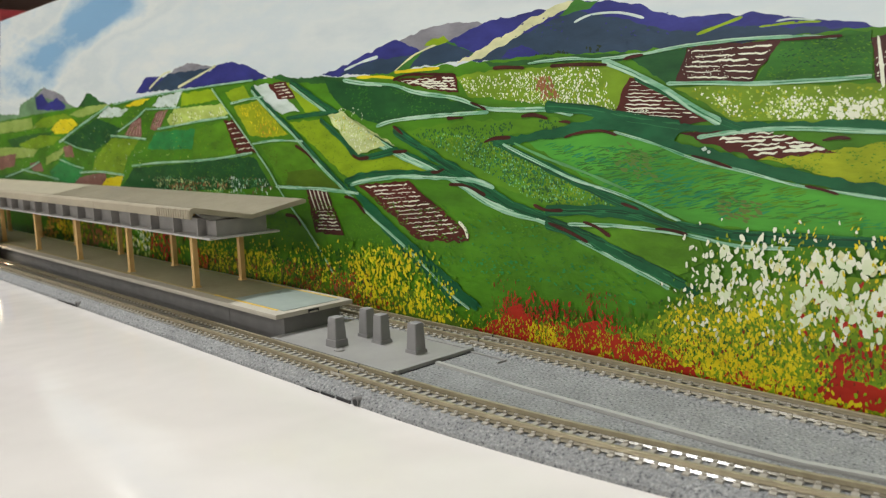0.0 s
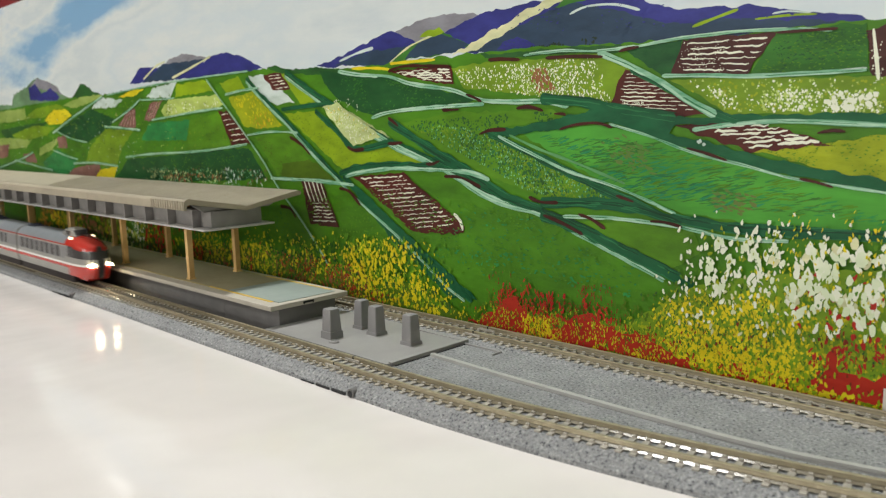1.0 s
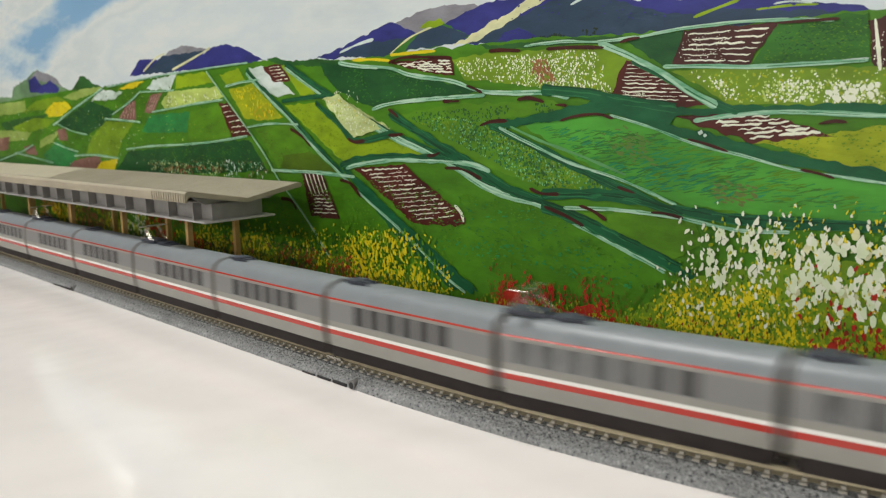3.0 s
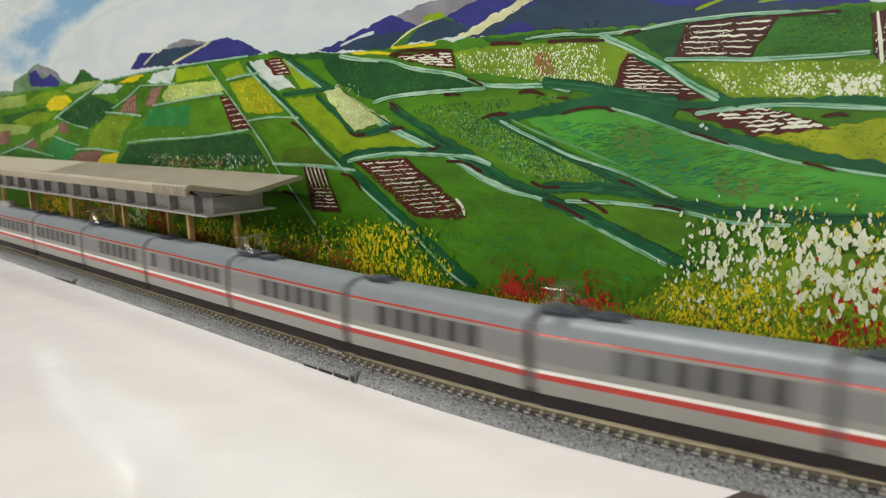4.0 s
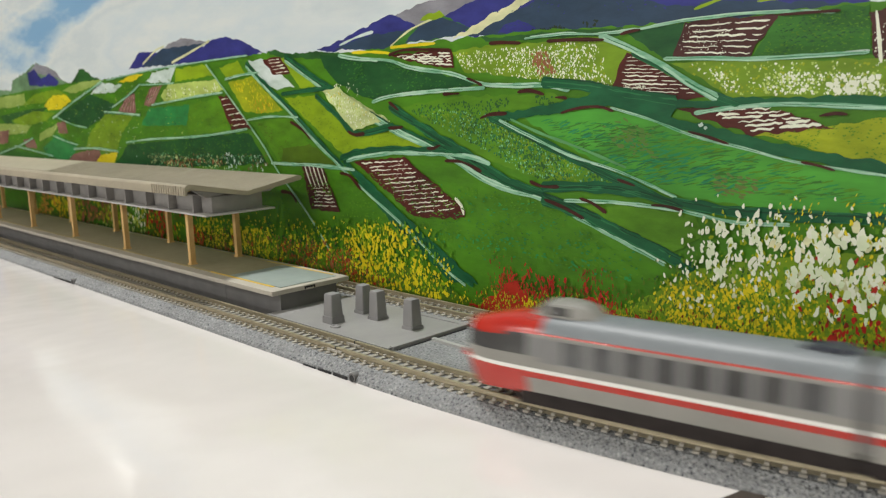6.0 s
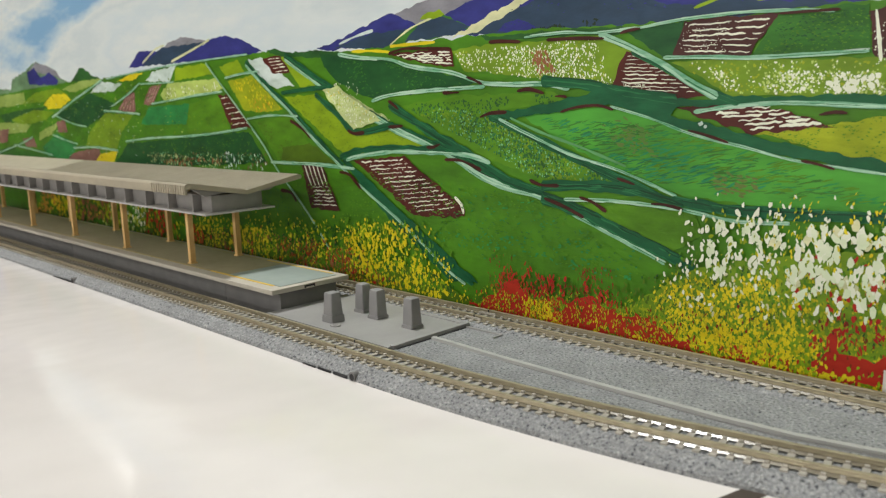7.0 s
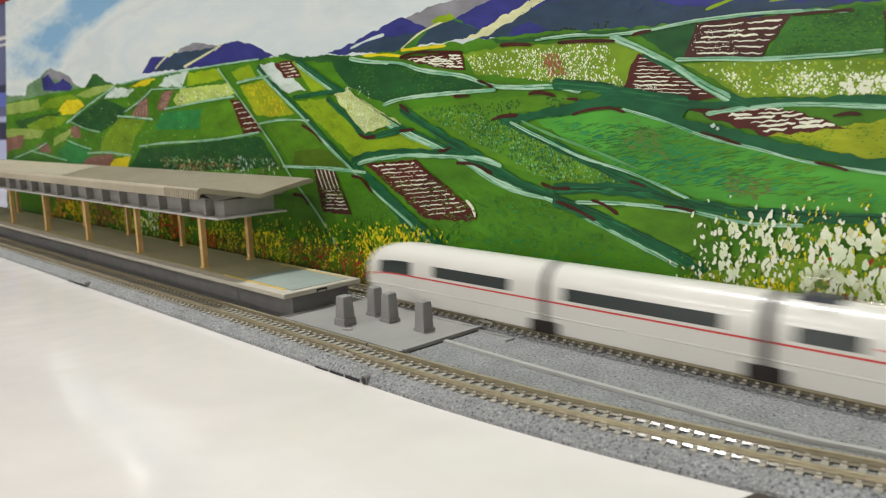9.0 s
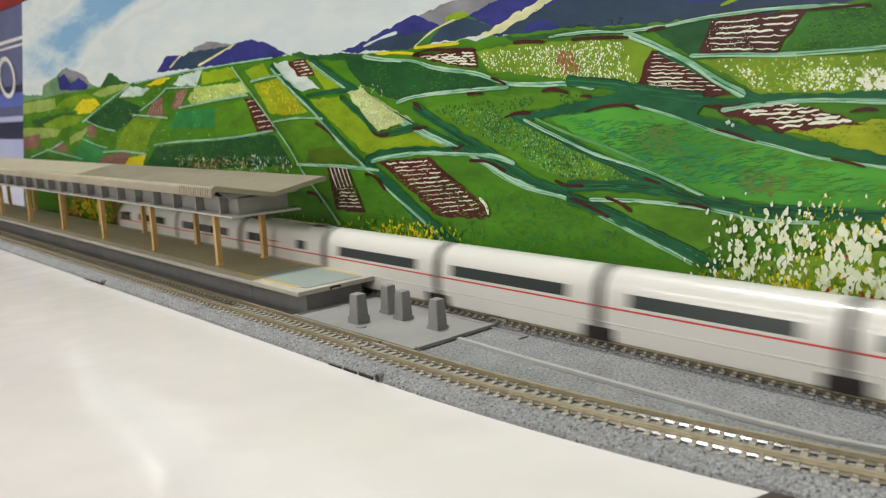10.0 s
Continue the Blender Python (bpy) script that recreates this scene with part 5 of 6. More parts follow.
    stroke(DASH, 1.12, (110.0, 71.6), (115.1, 70.7), (120.1, 69.3))
    stroke(DASH, 1.09, (114.7, 85.6), (119.2, 86.4), (122.8, 86.0))
    stroke(DASH, 1.82, (-114.6, 81.1), (-109.3, 79.4), (-101.3, 80.0))
    stroke(DASH, 1.97, (-164.8, 86.4), (-154.6, 82.4), (-146.9, 76.9))
    stroke(DASH, 1.89, (-122.9, 59.7), (-114.6, 58.5), (-106.1, 51.7))
    stroke(DASH, 1.44, (-3.5, 96.7), (2.9, 97.2), (10.2, 95.4))
    stroke(DASH, 1.72, (-83.4, 82.7), (-78.5, 82.7), (-72.9, 83.2))
    stroke(DASH, 1.07, (101.0, 116.6), (109.5, 116.4), (119.2, 116.1))
    stroke(DASH, 2.09, (-178.1, 47.4), (-168.1, 46.6), (-163.2, 41.8))
    stroke(DASH, 1.62, (-81.2, 116.3), (-69.4, 118.0), (-40.5, 116.0))
    stroke(DASH, 1.40, (15.5, 94.1), (19.5, 94.0), (21.1, 93.5))
    dabs(MINT, 3, 1.87, 0.8, 1.0, (100.7, 111.6), (103.5, 111.3), (103.6, 109.3), (100.8, 109.5))
    dabs(MINT, 3, 2.07, 0.8, 1.0, (75.8, 84.0), (79.0, 84.0), (79.1, 81.8), (75.8, 81.8))
    dabs(MINT, 3, 1.87, 0.8, 1.0, (102.6, 108.4), (105.4, 108.2), (105.5, 106.1), (102.7, 106.3))
    # grass and flowers along the foot
    field(OLIVE, (-298.3, 9.3), (-230.9, 19.2), (-170.1, 18.1), (-118.9, 17.2), (-75.1, 16.4), (-44.0, 10.0), (-28.0, 2.0), (-27.0, 0.0), (-301.9, 0.0))
    dabs(RED, 90, 2.19, 2.0, 1.4, (-362.0, 36.9), (-109.3, 21.2), (-110.8, 1.6), (-370.0, 0.4))
    dabs(YELLOW, 300, 1.45, 1.5, 1.5, (-286.9, 28.8), (-107.9, 38.9), (-110.8, 1.3), (-291.6, 2.2))
    dabs(YELLOW, 420, 1.3, 1.6, 1.5, (-127.0, 35.1), (-58.3, 39.4), (-30.7, 3.6), (-134.7, 3.0))
    dabs(GOLD, 200, 1.38, 1.5, 1.4, (-279.7, 26.3), (-58.4, 37.2), (-44.9, 4.0), (-283.7, 3.0))
    dabs(GOLD, 300, 1.0, 2.6, 1.0, (-288.8, 17.9), (-82.6, 29.6), (-30.7, 3.6), (-291.6, 2.2))
    dabs(YELLOW, 420, 1.1, 1.8, 1.2, (-280.0, 24.4), (-108.3, 34.5), (-34.2, 4.3), (-283.7, 3.0))
    dabs(RUST, 260, 1.36, 2.2, 1.3, (-273.3, 19.2), (-109.1, 24.2), (-84.2, 2.4), (-275.9, 3.8))
    dabs(DARKGREEN, 500, 1.31, 2.2, 1.0, (-272.7, 23.0), (-82.4, 32.4), (-30.7, 4.9), (-275.9, 3.8))
    dabs(RED, 300, 1.07, 2.4, 1.2, (-181.2, 20.3), (-109.3, 21.2), (-75.9, 3.6), (-183.0, 5.1))
    dabs(YELLOW, 150, 2.41, 1.3, 1.3, (-198.1, 27.2), (-108.4, 33.0), (-101.5, 4.4), (-200.9, 4.8))
    dabs(YELLOW, 210, 2.3, 1.2, 1.4, (-113.0, 32.7), (-66.0, 37.1), (-44.9, 4.0), (-120.0, 3.4))
    dabs(LIME, 120, 2.45, 1.3, 1.2, (-198.1, 27.2), (-58.4, 37.2), (-44.8, 6.7), (-200.5, 8.2))
    dabs(GOLD, 90, 2.91, 1.3, 1.2, (-279.0, 30.1), (-191.6, 31.1), (-194.3, 8.9), (-282.7, 8.9))
    dabs(RUST, 60, 1.9, 1.8, 1.2, (-161.4, 22.2), (-127.9, 23.8), (-124.7, 4.3), (-165.9, 5.5))
    dabs(DARKGREEN, 160, 1.84, 1.6, 1.0, (-197.9, 28.9), (-58.5, 34.5), (-41.3, 4.6), (-200.5, 8.2))
    dabs(LEAF2, 700, 1.7, 1.8, 1.0, (-200.0, 30.0), (-60.0, 38.0), (-40.0, 4.0), (-200.0, 4.0), soft=0.04)
    dabs(LIME, 150, 1.5, 1.7, 1.0, (-116.0, 34.0), (-84.0, 38.0), (-50.0, 4.0), (-118.0, 4.0), soft=0.04)
    dabs(RUST, 150, 1.1, 2.2, 1.4, (-190.0, 22.0), (-106.0, 22.0), (-92.0, 3.0), (-190.0, 3.0), soft=0.04)
    dabs(RED, 70, 1.1, 2.4, 1.4, (-160.0, 22.0), (-112.0, 18.0), (-104.0, 3.0), (-160.0, 3.0), soft=0.05)
    dabs(YELLOW, 110, 1.5, 1.7, 1.2, (-118.0, 32.0), (-84.0, 39.0), (-52.0, 5.0), (-120.0, 8.0), soft=0.04)
    dabs(YELLOW, 90, 2.1, 2.0, 1.2, (-106.0, 28.0), (-82.0, 36.0), (-52.0, 4.0), (-112.0, 4.0), soft=0.02)
    # the flower bank: olive grass, red masses, yellow between them, white blossom above
    field(YELLOWGREEN, (-38.0, 0.0), (-30.0, 4.0), (-14.0, 10.0), (8.0, 13.0), (30.0, 13.0), (50.0, 16.0), (62.0, 24.0), (74.0, 32.0), (92.0, 38.0), (112.0, 42.0), (146.0, 48.0), (149.4, 0.0))
    dabs(LEAF2, 300, 1.3, 2.2, 1.0, (-24.0, 14.0), (56.0, 20.0), (66.0, 8.0), (-34.0, 3.0), soft=0.05)
    dabs(OLIVE, 420, 1.1, 2.0, 1.0, (-22.0, 17.0), (64.0, 26.0), (76.0, 5.0), (-36.0, 2.0), soft=0.05)
    dabs(LIME2, 420, 0.9, 1.8, 1.3, (-20.0, 14.0), (60.0, 21.0), (76.0, 2.0), (-36.0, 1.0), soft=0.05)
    dabs(LEAF2, 380, 1.5, 1.6, 1.0, (64.0, 38.0), (146.0, 54.0), (148.0, 6.0), (60.0, 10.0), soft=0.05)
    dabs(LIME2, 900, 1.35, 1.6, 1.0, (60.0, 28.0), (146.0, 46.0), (148.0, 2.0), (64.0, 4.0), soft=0.05)
    dabs(OLIVE, 420, 1.0, 1.9, 1.0, (62.0, 34.0), (146.0, 50.0), (148.0, 4.0), (66.0, 6.0), soft=0.05)
    dabs(YELLOW, 760, 1.4, 1.5, 1.0, (60.0, 25.0), (116.0, 36.0), (120.0, 2.0), (70.0, 4.0), soft=0.06)
    dabs(GOLD, 520, 1.1, 1.7, 1.0, (60.0, 28.0), (146.0, 42.0), (148.0, 2.0), (68.0, 4.0), soft=0.05)
    dabs(DARKGREEN, 240, 0.8, 2.0, 1.0, (62.0, 30.0), (146.0, 44.0), (148.0, 6.0), (68.0, 8.0), soft=0.05)
    daub(RED, 2.4, (-33.0, 2.6), (-26.0, 5.0), (-17.0, 10.0), (-11.0, 17.5), (-5.0, 18.0), (0.0, 14.0), (2.0, 4.0), (4.0, 2.6))
    daub(RED, 2.4, (6.0, 2.6), (11.0, 5.0), (18.0, 10.0), (26.0, 15.0), (32.0, 17.5), (38.0, 14.0), (46.0, 12.0), (58.0, 12.0), (66.0, 7.5), (76.0, 4.5), (84.0, 2.6))
    daub(RED, 1.8, (84.0, 2.6), (90.0, 4.2), (99.0, 5.6), (106.0, 4.2), (108.0, 2.6))
    daub(RED, 2.4, (114.0, 3.5), (119.0, 7.0), (119.5, 14.0), (123.0, 19.0), (125.5, 13.0), (130.0, 10.5), (136.0, 13.0), (144.0, 17.0), (149.0, 15.0), (149.0, 5.0), (134.0, 3.5))
    dabs(DARKRED, 300, 0.7, 2.8, 1.0, (-12.0, 29.0), (40.0, 28.0), (48.0, 15.0), (-20.0, 14.0), soft=0.08)
    dabs(RED, 420, 1.0, 3.0, 1.5, (-12.0, 25.0), (38.0, 23.0), (50.0, 8.0), (-22.0, 8.0), soft=0.06)
    dabs(RED, 330, 1.2, 2.6, 1.4, (-18.0, 15.0), (64.0, 14.0), (84.0, 2.0), (-34.0, 2.0), soft=0.04)
    dabs(RED, 90, 1.1, 2.4, 1.0, (84.0, 8.0), (110.0, 9.0), (112.0, 1.0), (84.0, 1.0), soft=0.05)
    dabs(RED, 150, 1.3, 2.4, 1.0, (114.0, 24.0), (147.0, 26.0), (148.0, 4.0), (114.0, 5.0), soft=0.05)
    dabs(RED, 50, 1.2, 1.6, 1.0, (104.0, 42.0), (140.0, 44.0), (142.0, 26.0), (108.0, 24.0))
    dabs(DARKRED, 120, 0.8, 2.4, 1.0, (56.0, 16.0), (146.0, 30.0), (148.0, 8.0), (66.0, 4.0), soft=0.05)
    dabs(OLIVE, 260, 0.8, 2.4, 1.0, (-20.0, 15.0), (66.0, 15.0), (88.0, 1.0), (-34.0, 2.0), soft=0.04)
    dabs(LIME2, 240, 0.8, 2.0, 1.0, (-18.0, 13.0), (66.0, 15.0), (88.0, 1.0), (-32.0, 2.0), soft=0.04)
    dabs(LIME2, 110, 1.0, 2.0, 1.0, (114.0, 22.0), (148.0, 24.0), (149.0, 3.0), (114.0, 3.0), soft=0.04)
    dabs(GOLD, 380, 0.75, 2.2, 1.0, (-20.0, 12.0), (70.0, 14.0), (90.0, 1.0), (-32.0, 2.0), soft=0.04)
    dabs(YELLOW, 240, 0.95, 1.9, 1.0, (0.0, 11.0), (17.0, 10.0), (22.0, 1.0), (1.0, 1.0), soft=0.10)
    dabs(ORANGE, 90, 0.8, 1.8, 1.0, (0.0, 9.0), (20.0, 9.0), (24.0, 1.0), (2.0, 1.0), soft=0.10)
    dabs(YELLOW, 160, 0.9, 1.9, 1.0, (36.0, 8.0), (58.0, 5.0), (62.0, 0.6), (34.0, 1.0), soft=0.10)
    dabs(ORANGE, 160, 0.75, 2.0, 1.0, (46.0, 14.0), (104.0, 10.0), (108.0, 1.0), (56.0, 1.0), soft=0.06)
    dabs(YELLOW, 200, 1.2, 1.7, 1.0, (78.0, 12.0), (118.0, 14.0), (120.0, 0.6), (84.0, 1.0), soft=0.06)
    dabs(YELLOW, 130, 1.4, 1.5, 1.0, (104.0, 6.0), (148.0, 5.0), (149.0, 0.4), (106.0, 0.4), soft=0.03)
    dabs(LIME, 160, 1.1, 1.8, 1.0, (90.0, 10.0), (148.0, 9.0), (149.0, 0.4), (92.0, 0.4), soft=0.03)
    dabs(YELLOW, 70, 0.5, 4.0, 1.0, (104.0, 61.0), (136.0, 62.0), (137.0, 44.0), (104.0, 42.0), lean=-20, soft=0.06)
    dabs(PALEYELLOW, 90, 1.1, 2.0, 1.0, (66.0, 34.0), (122.0, 44.0), (126.0, 20.0), (72.0, 18.0), soft=0.08)
    dabs(WHITE, 75, 1.25, 1.88, 1.0, (62.0, 42.0), (98.0, 50.0), (104.0, 22.0), (68.0, 20.0), soft=0.08)
    dabs(WHITE, 90, 1.9, 1.88, 0.9, (76.0, 56.0), (112.0, 56.0), (114.0, 27.0), (74.0, 28.0), soft=0.06)
    dabs(BLOSSOM, 45, 2.1, 2.0, 0.9, (80.0, 52.0), (112.0, 54.0), (114.0, 34.0), (80.0, 32.0), soft=0.06)
    dabs(PALEYELLOW, 34, 2.6, 1.88, 1.0, (108.0, 52.0), (144.0, 52.0), (146.0, 30.0), (106.0, 28.0), soft=0.06)
    dabs(WHITE, 63, 2.5, 2.0, 0.9, (108.0, 50.0), (146.0, 52.0), (148.0, 26.0), (112.0, 24.0), soft=0.06)
    dabs(BLOSSOM, 52, 2.5, 2.0, 0.9, (110.0, 48.0), (146.0, 50.0), (148.0, 27.0), (112.0, 25.0), soft=0.06)
    dabs(WHITE, 45, 1.2, 2.0, 1.0, (80.0, 60.0), (146.0, 62.0), (148.0, 44.0), (80.0, 44.0), soft=0.06)
    dabs(RED, 16, 1.5, 1.8, 1.0, (120.0, 36.0), (136.0, 38.0), (138.0, 22.0), (120.0, 22.0))
    dabs(LIME2, 130, 1.1, 2.0, 1.0, (74.0, 54.0), (146.0, 58.0), (148.0, 24.0), (74.0, 22.0), soft=0.04)
    dabs(LEAF2, 110, 1.0, 2.2, 1.0, (70.0, 54.0), (146.0, 58.0), (148.0, 24.0), (70.0, 20.0), soft=0.04)
    dabs(YELLOW, 110, 0.9, 2.2, 1.0, (100.0, 56.0), (146.0, 58.0), (148.0, 20.0), (96.0, 20.0), soft=0.04)
    dabs(WHITE, 60, 1.5, 1.8, 1.0, (72.0, 56.0), (146.0, 60.0), (148.0, 26.0), (70.0, 24.0), soft=0.05)
    dabs(BLOSSOM, 46, 2.3, 1.5, 1.0, (114.0, 50.0), (146.0, 52.0), (148.0, 28.0), (116.0, 26.0), soft=0.05)
    # patches behind the platform
    dabs(OLIVE, 160, 6.0, 0.8, 1.0, (-640.0, 30.0), (-280.0, 32.0), (-280.0, 1.0), (-640.0, 1.0), soft=0.03)
    dabs(ORANGEBROWN, 70, 6.0, 1.0, 1.0, (-590.0, 27.0), (-520.0, 29.0), (-526.0, 4.0), (-592.0, 3.0), soft=0.08)
    dabs(LIME2, 80, 5.0, 1.0, 1.0, (-516.0, 29.0), (-470.0, 30.0), (-474.0, 4.0), (-520.0, 4.0), soft=0.08)
    dabs(RUST, 46, 5.0, 1.1, 1.0, (-478.0, 29.0), (-446.0, 30.0), (-452.0, 4.0), (-484.0, 4.0), soft=0.08)
    dabs(LIME2, 90, 5.0, 1.0, 1.0, (-440.0, 30.0), (-382.0, 31.0), (-388.0, 4.0), (-446.0, 4.0), soft=0.08)
    # real patches, with pale dabs added to lighten the board under the canopy
    dabs(YELLOW, 40, 5.0, 1.0, 1.0, (-545.0, 24.0), (-490.0, 26.0), (-494.0, 6.0), (-550.0, 5.0), soft=0.08)
    dabs(PALELIME, 60, 4.5, 1.0, 1.0, (-440.0, 30.0), (-350.0, 31.0), (-356.0, 6.0), (-446.0, 5.0), soft=0.06)
    dabs(RED, 70, 3.74, 1.4, 1.0, (-350.9, 28.5), (-314.3, 28.5), (-319.7, 0.0), (-356.6, 1.3))
    dabs(REDDISH, 60, 3.10, 1.5, 1.0, (-290.0, 29.3), (-267.2, 29.4), (-272.1, 0.0), (-296.5, 1.7))
    dabs(RUST, 60, 3.74, 1.5, 1.0, (-457.7, 29.1), (-413.3, 29.8), (-419.6, 4.3), (-464.8, 3.2))
    dabs(LIME2, 120, 2.97, 1.5, 1.0, (-417.1, 31.3), (-286.7, 30.3), (-291.6, 2.2), (-423.9, 4.4))
    dabs(WHITE, 60, 2.16, 1.5, 1.0, (-387.4, 31.3), (-352.1, 31.3), (-356.6, 10.2), (-387.4, 9.7))
    dabs(YELLOW, 90, 2.36, 1.5, 1.0, (-592.0, 24.7), (-294.7, 29.0), (-299.0, 5.3), (-601.5, 0.0))
    dabs(ORANGE, 60, 2.63, 1.5, 1.0, (-592.9, 22.0), (-507.4, 26.8), (-513.4, 6.6), (-599.6, 2.8))
    dabs(FORESTBROWN, 160, 2.2, 1.0, 1.0, (-345.0, 66.0), (-190.0, 68.0), (-192.0, 56.0), (-345.0, 54.0), soft=0.03)
    dabs(MINTGREEN, 240, 1.3, 1.3, 1.0, (-339.5, 66.4), (-195.4, 67.3), (-196.7, 56.6), (-341.7, 54.0), soft=0.03)
    dabs(PALEFLOWER, 170, 1.2, 1.4, 1.0, (-339.5, 65.4), (-237.4, 66.3), (-238.7, 57.6), (-341.7, 55.0), soft=0.03)
    dabs(MINT, 70, 1.35, 1.5, 1.0, (-237.1, 68.1), (-193.1, 67.3), (-188.3, 58.6), (-238.7, 57.6))
    dabs(RUST, 50, 1.88, 1.5, 1.0, (-321.4, 60.7), (-288.5, 63.4), (-224.6, 63.2), (-314.2, 55.1))
    return board


# ---- trains ----
SILVER = material("train_silver_grey", (0.25, 0.244, 0.222), 0.38, 0, (0.285, 0.278, 0.253), (150, 0.2))
TRAIN_ROOF = material("train_roof_grey", (0.17, 0.19, 0.205), 0.45, 0, (0.20, 0.22, 0.235), (150, 0.2))
TRAIN_RED = material("train_red", (0.40, 0.020, 0.012), 0.25, 0, (0.45, 0.028, 0.016), (150, 0.2), coat=0.3)
WHITE = material("train_white", (0.80, 0.79, 0.76), 0.3)
PANE = material("train_window", (0.035, 0.036, 0.038), 0.16, 0, (0.06, 0.06, 0.058), (120, 0.2))
PILLAR = material("train_window_pillar", (0.20, 0.20, 0.20), 0.45)
UNDER = material("train_underframe", (0.020, 0.016, 0.016), 0.65, 0, (0.034, 0.028, 0.026), (300, 0.2), spec=0.15)
FITTING = material("roof_fitting_slate", (0.030, 0.036, 0.055), 0.5, 0, (0.045, 0.05, 0.07), (300, 0.2))
BELLOWS = material("bellows_grey", (0.16, 0.155, 0.16), 0.7)
METAL = material("pantograph_metal", (0.62, 0.60, 0.52), 0.2, 1.0)
LIGHT = material("headlight_glow", (1, 0.95, 0.8), 0.3, glow=(1.0, 0.86, 0.55, 60.0))
MARK = material("marker_glow", (1, 0.9, 0.7), 0.3, glow=(1.0, 0.80, 0.50, 3.5))
ICE_WHITE = material("express_white", (0.70, 0.685, 0.65), 0.28, 0, (0.67, 0.655, 0.62), (60, 0.2), coat=0.2)
ICE_BAND = material("express_window_band", (0.030, 0.042, 0.042), 0.10)
ICE_RED = material("express_red_line", (0.60, 0.05, 0.05), 0.35)
ICE_JOINT = material("express_gangway", (0.085, 0.078, 0.075), 0.6)

# half section: height, half width; the strip above each point carries the material
NSE = [(12.0, 8.85, 0), (16.3, 9.4, 1), (18.1, 9.5, 2), (19.2, 9.5, 0), (21.2, 9.5, 5), (22.6, 9.47, 5), (28.0, 9.3, 0), (28.9, 9.2, 1), (29.5, 9.0, 4), (31.6, 7.9, 4), (33.3, 5.2, 4), (34.1, 0.0, 4)]
NSE_MATS = [SILVER, TRAIN_RED, WHITE, SILVER, TRAIN_ROOF, PILLAR]


def ring_of(x, half):
    left = [(x, w, z) for z, w, _ in half]
    right = [(x, -w, z) for z, w, _ in reversed(half[:-1])]
    return left + right


def shell(name, half, xs, mats, parent, shape=None, label="", recolour=None):
    bm = bmesh.new()
    n = len(half)
    count = 2 * n - 1

    def band(i):
        k = i if i < n - 1 else count - 2 - i
        return half[k][2] if 0 <= k < n - 1 else half[0][2]

    rings = []
    for x in xs:
        rings.append(ring_of(x, half) if shape is None else shape(x))
    loft(bm, rings, True, True, band)
    if recolour:
        bm.faces.ensure_lookup_table()
        for f in bm.faces:
            k = recolour(f)
            if k is not None:
                f.material_index = k
    return part(name, bm, mats, parent, label, smooth=True)


def nose_shape(x, tip, start):
    """Sections of the rounded leading end, from x = start to the tip."""
    u = min(max((x - start) / (tip - start), 0), 1)
    out = []
    for z, w, k in NSE:
        # the roof falls to a brow, the waist bulges furthest forward
        drop = 1.0 - math.sqrt(max(0.0, 1 - u ** 4.4))
        top = 34.1 - 4.6 * u ** 2.4
        zz = z if z < 21 else 21 + (z - 21) * (top - 21) / 13.1
        lean = 0.10 * max(0, zz - 19) / 10
        ww = w * max(0.18, 1 - drop * (0.72 if z > 25 else 0.84) - lean * u)
        out.append((zz - (0.9 * u * u if z < 13 else 0), ww, k))
    left = [(x - 2.0 * u * max(0, (zz - 20.5) / 9.0) ** 1.2 - 2.2 * u * max(0, (17 - zz) / 5), w, zz) for zz, w, k in out]
    right = [(p[0], -p[1], p[2]) for p in reversed(left[:-1])]
    return left + right


def underframe_and_shade(parent, a, b):
    # near-black down to the rails, so it also holds the shade under the car
    boxed("underframe_and_shade", UNDER, (a, b, -8.2, 8.2, 7.8, 12.6), parent, 0.4)


def bogie(parent, x):
    bm = bmesh.new()
    block(bm, x - 9, x + 9, -7.4, 7.4, 8.0, 11.0, 0.4)
    ob = part("bogie", bm, UNDER, parent, "black bogie")
    for dx in (-6.0, 6.0):
        bm = bmesh.new()
        seg = 14
        for y in (-5.0, 4.2):
            loft(bm, [[(x + dx + 2.9 * math.cos(k * 6.28319 / seg), yy, 9.92 + 2.9 * math.sin(k * 6.28319 / seg)) for k in range(seg)] for yy in (y, y + 0.8)])
        block(bm, x + dx - 0.4, x + dx + 0.4, -4.5, 4.5, 9.5, 10.3)
        part("wheelset", bm, UNDER, ob)


def windows(parent, spans, z0, z1, w0, w1, mat=None):
    for a, b in spans:
        for side in (-1, 1):
            bm = bmesh.new()
            ring = lambda d: [(a, side * (w0 + d), z0), (b, side * (w0 + d), z0), (b, side * (w1 + d), z1), (a, side * (w1 + d), z1)]
            loft(bm, [ring(-0.4), ring(0.07)])
            part("window", bm, mat or PANE, parent)


